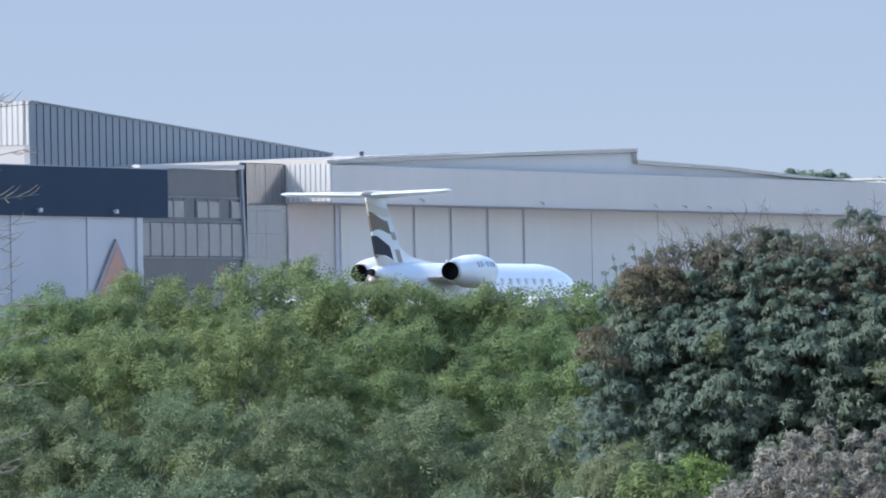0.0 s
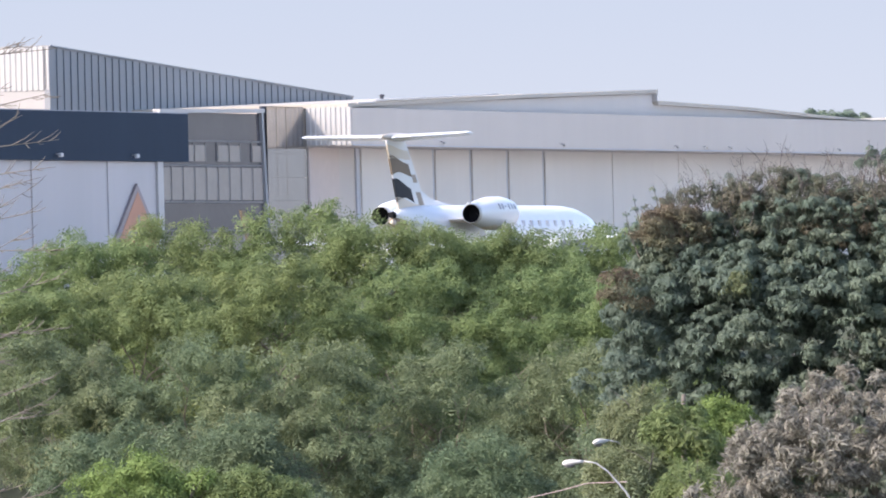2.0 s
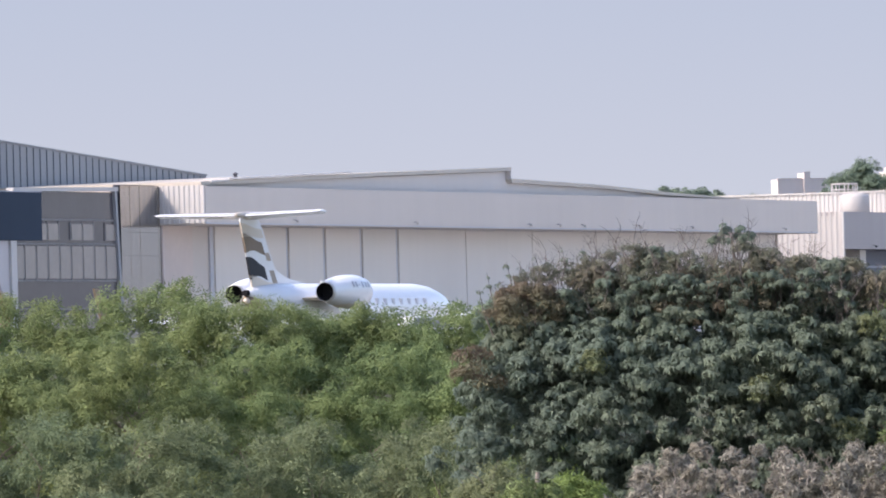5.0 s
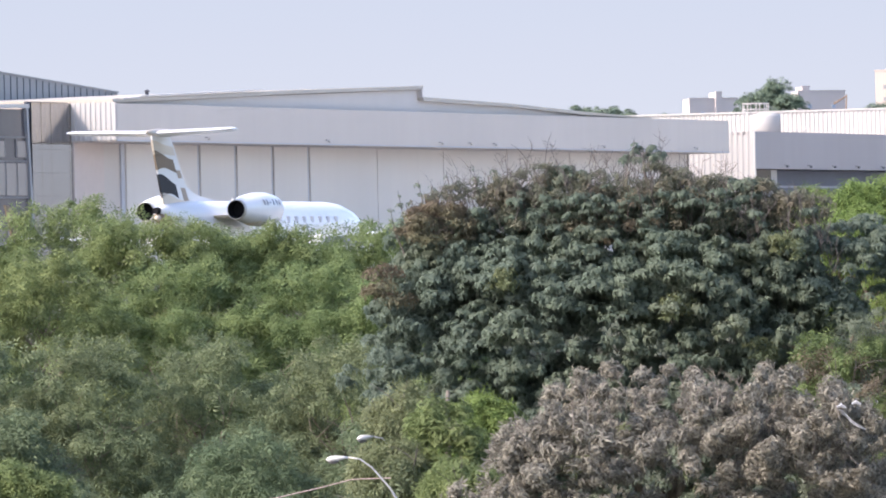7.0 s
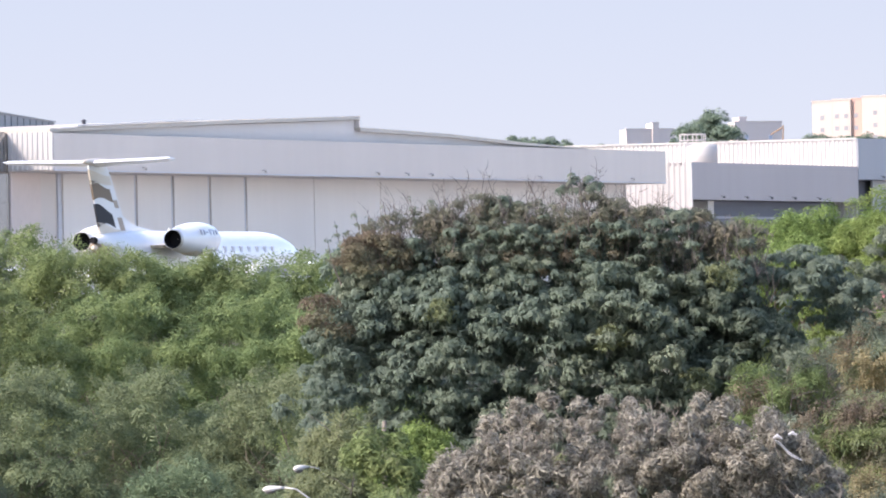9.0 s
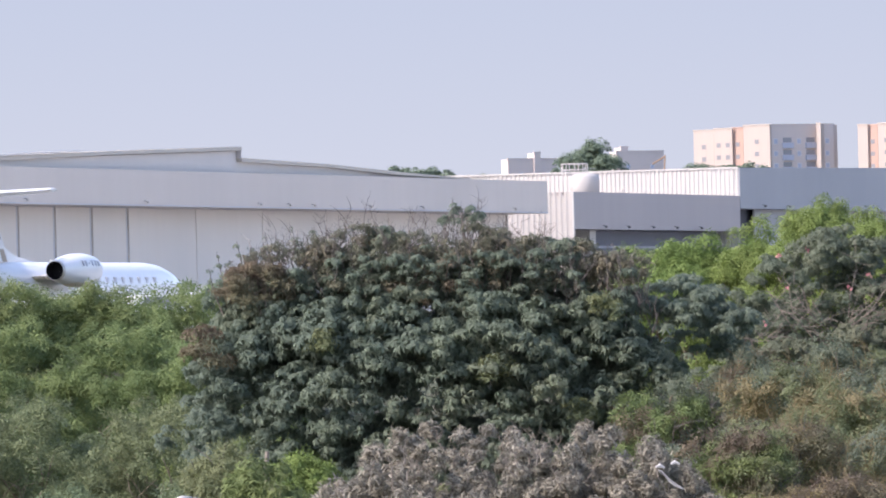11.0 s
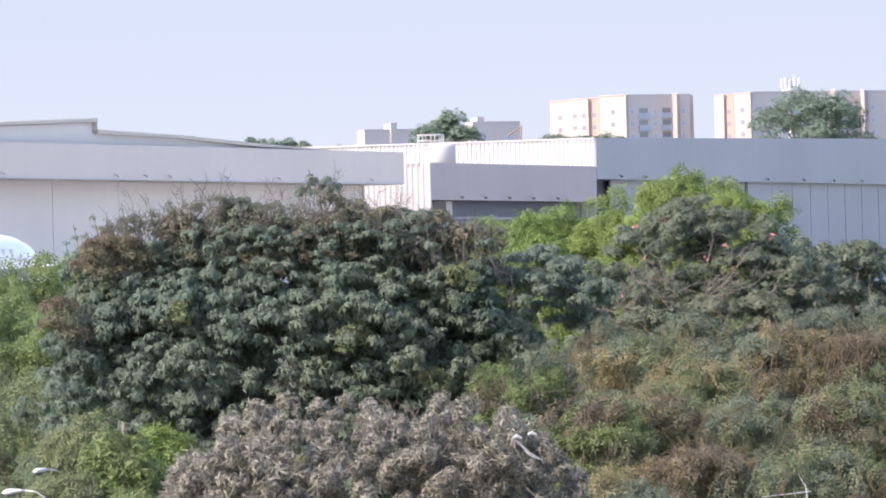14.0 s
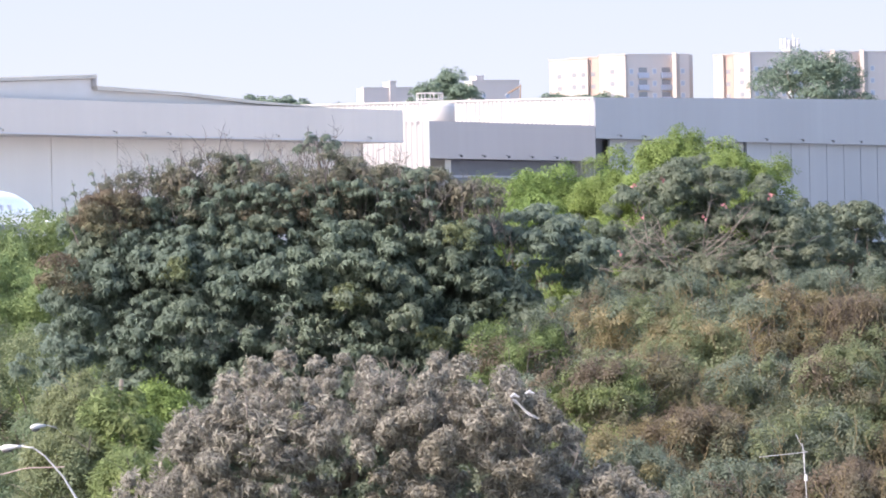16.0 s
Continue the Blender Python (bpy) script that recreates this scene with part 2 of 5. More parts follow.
def tube(points, radii, sides=8, bm=None, cap=True):
    """A tube along points with a radius at each."""
    bm = bm or bmesh.new()
    pts = [Vector(p) for p in points]
    rings = []
    for i, p in enumerate(pts):
        d = (pts[min(i + 1, len(pts) - 1)] - pts[max(i - 1, 0)]).normalized()
        a = d.cross(Vector((0.31, 0.2, 0.93)) if abs(d.z) < 0.9 else Vector((1, 0, 0))).normalized()
        b = d.cross(a)
        rings.append([bm.verts.new(p + (a * math.cos(t) + b * math.sin(t)) * radii[i]) for t in (2 * math.pi * k / sides for k in range(sides))])
    for r, q in zip(rings, rings[1:]):
        for k in range(sides):
            bm.faces.new((r[k], r[(k + 1) % sides], q[(k + 1) % sides], q[k]))
    if cap:
        bm.faces.new(rings[0][::-1])
        bm.faces.new(rings[-1])
    return bm


def lathe(profile, sides=24, bm=None):
    """(x, radius, z offset) rings round the x axis."""
    bm = bm or bmesh.new()
    rings = [[bm.verts.new((x, r * math.cos(t), dz + r * math.sin(t))) for t in (2 * math.pi * k / sides for k in range(sides))] for x, r, dz in profile]
    for r, q in zip(rings, rings[1:]):
        for k in range(sides):
            bm.faces.new((r[k], r[(k + 1) % sides], q[(k + 1) % sides], q[k]))
    bm.faces.new(rings[0][::-1])
    bm.faces.new(rings[-1])
    return bm


def cup(profile, sides=24):
    """Open rings (x, radius) round the x axis."""
    bm = bmesh.new()
    rings = [[bm.verts.new((x, r * math.cos(t), r * math.sin(t))) for t in (2 * math.pi * k / sides for k in range(sides))] for x, r in profile]
    for r, q in zip(rings, rings[1:]):
        for k in range(sides):
            bm.faces.new((r[k], r[(k + 1) % sides], q[(k + 1) % sides], q[k]))
    return bm


def thing(name, m, label, category, group="", kind=""):
    ob = new(name)
    ob.matrix_basis = m
    return tagged(ob, label, category, group, kind)


# ---- ground ----
APRON = 1.4


def ground_height(x, y):
    """A near hill, a road cutting, a bank, then the level airfield."""
    def ease(a, b, t):
        t = min(1, max(0, (t - a) / (b - a)))
        return t * t * (3 - 2 * t)
    z = -1.2 - 11.8 * ease(15, 90, y)
    return z + (APRON + 13.0) * ease(238, 330, y)


def ground():
    ys = [-1500, -300, -40, 0, *range(15, 95, 8), 120, 180, 236, *range(242, 336, 5), 360, 420, 520, 700, 1000, 1600, 2600, 4600]
    xs = [-2600, -900, -300, -120, -60, -40, -30, -20, -10, 0, 10, 20, 30, 40, 60, 120, 300, 900, 2600]
    verts = [(x, y, ground_height(x, y) + (0.15 * noise.noise((x * 0.1, y * 0.1, 0)) if y < 335 else 0)) for y in ys for x in xs]
    k = len(xs)
    faces = [(j * k + i, j * k + i + 1, (j + 1) * k + i + 1, (j + 1) * k + i) for j in range(len(ys) - 1) for i in range(k - 1)]
    me = bpy.data.meshes.new("ground")
    me.from_pydata(verts, [], faces)
    tagged(link("ground", me, "soil"), "grassy earth bank rising to a level airfield", "ground", kind="structure")


ground()


def backdrop():
    """Hazy distance: a far arc of pale sky, bluer with height."""
    m = bpy.data.materials.new("hazy_sky")
    m.use_nodes = True
    n, l = m.node_tree.nodes, m.node_tree.links
    n.clear()
    tc, sep, ramp, mix = n.new("ShaderNodeTexCoord"), n.new("ShaderNodeSeparateXYZ"), n.new("ShaderNodeMapRange"), n.new("ShaderNodeMix")
    mix.data_type = "RGBA"
    l.new(tc.outputs["Object"], sep.inputs[0])
    l.new(sep.outputs[2], ramp.inputs[0])
    ramp.inputs[1].default_value, ramp.inputs[2].default_value = 35, 170
    l.new(ramp.outputs[0], mix.inputs[0])
    mix.inputs[6].default_value, mix.inputs[7].default_value = (0.246, 0.279, 0.316, 1), (0.204, 0.247, 0.305, 1)
    em, mo = n.new("ShaderNodeEmission"), n.new("ShaderNodeOutputMaterial")
    l.new(mix.outputs[2], em.inputs[0])
    l.new(em.outputs[0], mo.inputs[0])
    M["hazy_sky"] = m
    k, r = 40, 4300
    arc = [radians(-40 + 80 * i / k) for i in range(k + 1)]
    verts = [(r * math.sin(a), r * math.cos(a), z) for z in (-20, 420) for a in arc]
    me = bpy.data.meshes.new("backdrop")
    me.from_pydata(verts, [], [(i, i + 1, k + 2 + i, k + 1 + i) for i in range(k)])
    tagged(link("backdrop", me, "hazy_sky"), "pale hazy blue sky over the horizon", "sky", kind="structure")


backdrop()
apron = part("pavement", box(-60, 260, -75, -1.0, -0.3, 0.02), "concrete", m=pose(-16.2, 510, APRON, 0, 0, 70))
tagged(apron, "pale concrete apron in front of the hangars", "pavement", kind="structure")
road = part("road", box(-300, 300, 214, 228, -13.3, -12.92), "asphalt")
tagged(road, "asphalt road at the foot of the bank", "road", kind="structure")


# ---- hangars: local x runs along the front, local y goes in ----
HANGAR = pose(-16.2, 510, 0, 0, 0, 70)
HANGAR_TWO = pose(19.4, 625, 0, 0, 0, 70)


def flood_light(x, z, mat, base, parent=None):
    """A small lamp on a bracket under a fascia's edge; the beam side looks down."""
    t = thing("flood_light", base @ pose(x, 0, z), "small floodlight on the fascia of a hangar", "flood light", "fascia floodlights")
    part("bracket", tube([(0, 0.02, 0.06), (0, -0.12, 0.06), (0, -0.2, 0.02)], [0.018] * 3, 6), "mullion", t)
    part("housing", box(-0.12, 0.12, -0.32, -0.17, -0.08, 0.05, 0.025), mat, t)


def corrugated(x0, x1, z0, z1, y, pitch=0.33, depth=0.06, bm=None):
    """A trapezoid-ribbed sheet in the plane y."""
    bm = bm or bmesh.new()
    n = max(1, round((x1 - x0) / pitch))
    w = (x1 - x0) / n
    line = []
    for i in range(n):
        a = x0 + i * w
        line += [(a, 0), (a + 0.42 * w, 0), (a + 0.55 * w, -depth), (a + 0.87 * w, -depth)]
    line.append((x1, 0))
    low = [bm.verts.new((x, y + d, z0)) for x, d in line]
    top = [bm.verts.new((x, y + d, z1)) for x, d in line]
    for i in range(len(line) - 1):
        bm.faces.new((low[i], low[i + 1], top[i + 1], top[i]))
    return bm


def main_hangar():
    h = thing("hangar", HANGAR, "wide pale grey hangar with sliding doors and a low gable roof", "hangar")
    G = APRON
    part("fascia", box(0.05, 97.6, 0, 2.3, 9.05, 10.9), "fascia", h, "flat warm grey fascia box")
    # Thin darker strip drawn as the shadow line along the fascia's foot.
    part("fascia_shadow_line", box(0.05, 97.6, -0.04, 0.0, 9.0, 9.06), "post", h)
    sheet = part("end_sheet", corrugated(-2.47, 0, 9.05, 10.95, -0.0, 0.29, 0.05), "white_sheet", h, "sunlit white ribbed end sheet", m=pose(0, 0, 0, 0, 0, -90))
    sheet["label"] = "sunlit white ribbed end sheet"
    part("soffit", box(0.05, 97.5, 0.05, 6.0, 8.98, 9.045), "fascia", h)
    part("pier", box(0.2, 4.2, 2.42, 6, G, 8.97), "beige", h, "beige rendered pier")
    part("column", box(4.25, 6.95, 2.6, 6, G, 8.97), "fascia", h)
    edges = [7.0, 12.1, 17.4, 22.7, 28.1, 33.5]
    for a, b in zip(edges, edges[1:]):
        d = part("door", box(a + 0.24, b - 0.24, 2.40, 2.52, G + 0.03, 8.97, 0.01), "door", h)
        part("rail", box(a + 0.3, b - 0.3, 2.385, 2.40, G + 0.4, G + 0.7), "fascia", d)
    a = 33.5
    for i in range(12):
        b = a + (96.9 - 33.5) / 12
        part("door", box(a + (0.24 if i == 0 else 0.012), b - 0.012, 2.41 + 0.03 * (i % 2), 2.55, G + 0.03, 8.97), "door", h)
        a = b
    for s in edges:
        part("door_post", box(s - 0.23, s + 0.23, 2.5, 2.62, G, 8.97), "post", h, "slate-blue door post")
    part("rear_wall", box(0.2, 97, 58, 58.4, G, 10.8), "door", h)
    part("end_wall", box(0.0, 0.18, 2.6, 58, G, 10.9), "beige", h)
    part("end_wall", box(97.05, 97.25, 2.4, 58, G, 10.9), "fascia", h)
    part("gable", prism([(0.3, 10.92), (0.3, 11.0), (45.4, 12.12), (45.4, 11.55), (60, 11.42), (78, 10.98), (79, 10.92)], 0.5, 0.7), "gable", h, "pale blue-grey gable sheet")
    part("roof", prism([(0.02, 10.93), (0.02, 11.13), (25, 11.85), (45.5, 12.34), (45.5, 12.14), (25, 11.65)], 0.2, 58), "cream", h, "weathered cream roof edge")
    part("roof", prism([(45.55, 11.50), (45.55, 11.72), (60, 11.52), (72, 11.20), (84, 10.96), (84, 10.9), (72, 11.02), (60, 11.34)], 0.2, 58), "cream", h, "weathered cream roof edge")
    part("roof_step", box(45.42, 45.52, 0.22, 20, 11.7, 12.2), "gable", h)
    part("ridge_strip", prism([(3.6, 11.27), (3.6, 11.33), (21.0, 11.85), (21.0, 11.79)], 0.1, 1.5), "white_sheet", h, "bright white flashing")
    for x in (1.2,):
        part("flashing", prism([(x, 11.1), (x, 11.18), (x + 2.4, 11.25), (x + 2.4, 11.17)], 0.1, 0.8), "white_sheet", h)
    v = thing("roof_vent", HANGAR @ pose(8.0, 1.5, 11.42), "small dark roof vent standing on the hangar roof", "vent")
    part("pipe", tube([(0, 0, -0.05), (0, 0, 0.2)], [0.11, 0.09], 10), "shade_int", v)
    part("cowl", tube([(0, 0, 0.19), (0, 0, 0.22), (0, 0, 0.3)], [0.15, 0.16, 0.04], 10), "shade_int", v)
    for s in (12.2, 29.7, 47.3, 52.0, 56.0, 65.4, 74.4, 84.4, 91.0):
        flood_light(s, 9.2, "fascia", HANGAR)


def right_hangar():
    h = thing("hangar", HANGAR_TWO, "blue-grey hangar with a white ribbed end wall and lower annex", "hangar")
    G = APRON
    # annex
    part("annex_fascia", box(0.05, 34.6, 0, 0.5, 8.32, 10.62), "annex_grey", h, "slate grey annex fascia")
    part("annex_end_wall", corrugated(-14.0, 0.0, G, 10.62, -0.0, 0.36, 0.03), "ribbed_grey", h, "sunlit white ribbed end wall", m=pose(0, 0, 0, 0, 0, -90))
    part("corner_trim", box(-0.06, 0.12, -0.05, 0.06, G, 10.62), "white_sheet", h)
    part("annex_roof", box(0, 34.6, 0.5, 14, 10.4, 10.6), "annex_grey", h)
    part("annex_soffit", box(0.1, 34.6, 0.5, 5, 8.34, 8.4), "annex_grey", h)
    # Back wall in near-black, which paints in the shade within the annex.
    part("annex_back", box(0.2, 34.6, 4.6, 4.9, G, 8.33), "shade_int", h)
    part("annex_pier", box(0.15, 1.2, 1.0, 4.5, G, 8.3), "door", h)
    part("annex_pier", box(6.2, 7.4, 1.0, 4.5, G, 8.3), "white_sheet", h)
    part("annex_panel", box(1.3, 6.1, 3.0, 3.1, G, 8.3), "fascia", h)
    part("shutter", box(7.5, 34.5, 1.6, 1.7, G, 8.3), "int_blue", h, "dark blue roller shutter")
    part("shutter_rail", box(7.5, 34.5, 1.55, 1.6, 7.2, 7.35), "seam", h)
    for s in (5.8, 10.5, 15.5, 20.4, 25.6):
        flood_light(s, 8.5, "mullion", HANGAR_TWO)
    # hall
    part("hall_end_wall", corrugated(-24.0, -0.1, G, 12.42, -0.0, 0.3, 0.035), "white_sheet", h, "sunlit white ribbed end wall", m=pose(34.7, 0, 0, 0, 0, -90))
    part("hall_end_cap", box(34.6, 34.75, 0.1, 24, 12.38, 12.5), "white_sheet", h)
    part("hall_fascia", prism([(34.7, 9.8), (34.7, 12.45), (70, 12.78), (112, 13.12), (160, 13.3), (160, 9.8)], 0, 0.6), "blue_grey", h, "blue-grey hall fascia")
    part("hall_soffit", box(34.8, 160, 0.6, 3.0, 9.8, 9.9), "seam", h)
    # Dark sheet that imitates the shade below the hall fascia.
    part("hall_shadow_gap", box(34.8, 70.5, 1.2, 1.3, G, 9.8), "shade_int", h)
    part("hall_side_panel", box(40, 70.84, 0.7, 0.85, G, 9.79), "steel_grey", h)
    edges = [70.9, 76.8, 81.8, 86.3, 90.7, 95.1, 99.4, 103.8, 108.2, 112.6, 117, 121.4, 126, 131, 136, 141, 146, 151, 156]
    for a, b in zip(edges, edges[1:]):
        part("door", box(a + 0.06, b - 0.06, 0.5, 0.62, G + 0.03, 9.82), "blue_grey", h)
        part("door_post", box(a - 0.05, a + 0.05, 0.6, 0.7, G, 9.8), "seam_black", h)
    part("hall_roof", box(34.8, 160, 0.6, 50, 12.3, 12.4), "blue_grey", h)
    part("hall_rear_wall", box(34.8, 160, 50.05, 50.35, G, 12.38), "blue_grey", h)
    part("annex_rear_wall", box(0.15, 34.5, 13.7, 13.95, G, 10.38), "annex_grey", h)
    for s in (39.5, 45.0, 52.8, 63.5, 73.5, 82.4, 90.0, 97.2, 104.5):
        flood_light(s, 10.0, "mullion", HANGAR_TWO)


def water_tank():
    m = HANGAR_TWO @ pose(30.5, 9.2, 10.6)
    t = thing("water_tank", m, "white cylindrical water tank with a railed top", "water tank")
    part("shell", tube([(0, 0, 0), (0, 0, 1.45), (0, 0, 1.62), (0, 0, 1.70)], [0.95, 0.95, 0.9, 0.45], 28), "white_sheet", t, smooth=True)
    for i in range(9):
        a = 2 * math.pi * i / 9
        x, y = 0.85 * math.cos(a), 0.85 * math.sin(a) + 0.7
        part("rail_post", tube([(x, y, 1.55), (x, y, 2.35)], [0.035, 0.035], 6), "white_sheet", t)
    for z in (1.95, 2.33):
        ring = [(0.85 * math.cos(2 * math.pi * i / 18), 0.7 + 0.85 * math.sin(2 * math.pi * i / 18), z) for i in range(19)]
        part("rail", tube(ring, [0.035] * 19, 6), "white_sheet", t)
    p = thing("vent_pipe", HANGAR_TWO @ pose(30.2, 6.6, 10.6), "thin white bent vent pipe on the annex roof", "pipe")
    part("pipe", tube([(0, 0, 0), (0, 0, 0.55), (0, -0.12, 0.66), (0, -0.3, 0.62)], [0.05] * 4, 8), "white_sheet", p)


def navy_hangar():
    h = thing("hangar", HANGAR, "hangar with a dark navy fascia over white doors", "hangar")
    G = APRON
    part("fascia", box(-75, -21.5, -0.1, 0.35, 8.06, 10.38), "navy", h, "dark navy panelled fascia")
    part("fascia_cap", box(-75, -21.5, -0.12, 0.4, 10.38, 10.43), "seam", h)
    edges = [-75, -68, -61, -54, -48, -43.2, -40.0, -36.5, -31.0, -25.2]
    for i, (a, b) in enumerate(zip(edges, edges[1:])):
        # White doors whose shade is put into the paint colour.
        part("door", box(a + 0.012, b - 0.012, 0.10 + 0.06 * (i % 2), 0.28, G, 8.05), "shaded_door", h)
    part("end_post", box(-25.18, -24.5, -0.02, 0.3, G, 8.05), "white_sheet", h, "white corner post")
    part("roof", box(-75, -21.5, 0.4, 30, 10.2, 10.35), "navy", h)
    part("return_wall", box(-24.6, -24.5, 0.3, 30, G, 10.2), "fascia", h)
    part("rear_wall", box(-75, -24.65, 29.7, 29.95, G, 10.18), "fascia", h)
    for s in (-60, -50, -37.6, -28.5):
        t = thing("flood_light", HANGAR @ pose(s, -0.1, 8.3), "pale floodlight on a navy hangar fascia", "flood light", "fascia floodlights")
        part("bracket", tube([(0, 0, 0.06), (0, -0.2, 0.04)], [0.03] * 2, 6), "galvanised", t)
        part("housing", box(-0.15, 0.15, -0.34, -0.18, -0.1, 0.1, 0.03), "galvanised", t)
    # sign
    s = thing("wall_sign", HANGAR @ pose(-27.8, 0.02, 0), "orange triangular sign with a dark border on a white hangar door", "sign")
    part("border", prism([(0, 7.0), (2.6, 4.35), (1.4, 2.9), (-1.4, 2.9), (-2.75, 4.35)], -0.06, 0.05), "sign_dark", s)
    part("panel", prism([(0, 6.6), (2.2, 4.35), (1.1, 3.1), (-1.1, 3.1), (-2.3, 4.35)], -0.08, -0.06), "orange", s)
    part("bar", prism([(-1.5, 4.35), (-1.2, 4.75), (1.3, 4.75), (1.6, 4.35)], -0.10, -0.08), "sign_dark", s)
    part("stem", prism([(-0.06, 4.75), (-0.06, 5.5), (0.12, 5.5), (0.12, 4.75)], -0.10, -0.08), "sign_dark", s)


def grey_hangar():
    """The tall hall behind, with a raked grey ribbed wall."""
    m = HANGAR @ pose(0, 12, 0)
    h = thing("hangar", m, "tall grey ribbed hangar with a raked roofline", "hangar")
    x0, x1 = -10.3, 30.2
    part("front_wall", prism([(x0, 9.0), (x0, 14.2), (x1, 12.1), (x1, 9.0)], 0, 0.3), "steel_grey", h)
    n = 46
    for i in range(1, n):
        x = x0 + (x1 - x0) * i / n
        z = 14.2 + (12.1 - 14.2) * i / n
        part("seam", box(x - 0.022, x + 0.022, -0.04, 0, 9.0, z - 0.05), "seam_black", h)
    part("roof_edge", prism([(x0, 14.2), (x0, 14.28), (x1, 12.18), (x1, 12.1)], -0.08, 6), "steel_grey", h)
    part("end_wall_upper", corrugated(-12, 0, 12.05, 14.22, 0, 0.3, 0.04), "white_sheet", h, "sunlit white ribbed upper end wall", m=pose(x0, 0, 0, 0, 0, -90))
    part("end_wall_lower", box(x0 + 0.02, x0 + 0.2, 0.3, 12, 9.0, 12.05), "ribbed_grey", h, "grey-beige lower end wall")


def glass_office():
    m = HANGAR @ pose(0, 2.5, 0)
    o = thing("glass_office", m, "smoked and mirrored glass office block between hangars", "office building")
    G = APRON
    # smoked front
    x0, x1 = -19.0, -5.6
    part("smoked_front", box(x0, x1, 0.10, 0.3, G, 10.6), "smoked_glass", o, "smoked glass front")
    part("parapet", prism([(x0, 10.55), (x0, 10.72), (x1, 10.86), (x1, 10.66)], -0.1, 0.3), "white_sheet", o, "thin white parapet cap")
    cols, w = 9, (x1 - x0) / 9
    for i in range(cols):
        a = x0 + i * w
        for z0, z1 in ((6.2, 8.0), (8.2, 9.1), (2.9, 4.7)):
            part("mullion", box(a - 0.05, a + 0.05, 0.05, 0.1, z0, z1), "mullion", o)
        for z0, z1, on in ((6.3, 7.9, True), (8.2, 9.0, i % 3 != 1), (3.0, 4.6, True)):
            if on:
                # Pale panes imitate what the smoked glass reflects.
                part("pane", box(a + 0.1, a + w - 0.1, 0.04, 0.09, z0, z1), "pane_reflection", o)
    for z in (4.8, 6.2, 8.0, 9.2):
        part("transom", box(x0, x1, 0.02, 0.1, z - 0.05, z + 0.05), "mullion", o)
    # mirrored return
    part("corner_post", prism([(x1 + 0.45, G), (x1 - 0.35, 10.8), (x1 - 0.1, 10.8), (x1 + 0.7, G)], -0.06, 0.2), "steel_grey", o, "leaning grey corner post")
    for i in range(5):
        for k in range(8):
            a, z = x1 + 0.5 + i * 1.24, G + 0.2 + k * 1.17
            part("mirror_pane", box(a + 0.004, a + 1.236, 0.0, 0.03, z + 0.004, z + 1.166), "mirror_glass", o, m=pose(0, 0, 0, 0.04 * ((i * 7 + k * 5) % 5 - 2), 0, 0))
    part("back_frame", box(x1 + 0.2, 0.1, 0.14, 0.28, G, 11.0), "shade_int", o)


main_hangar()
right_hangar()
water_tank()
navy_hangar()
grey_hangar()
glass_office()


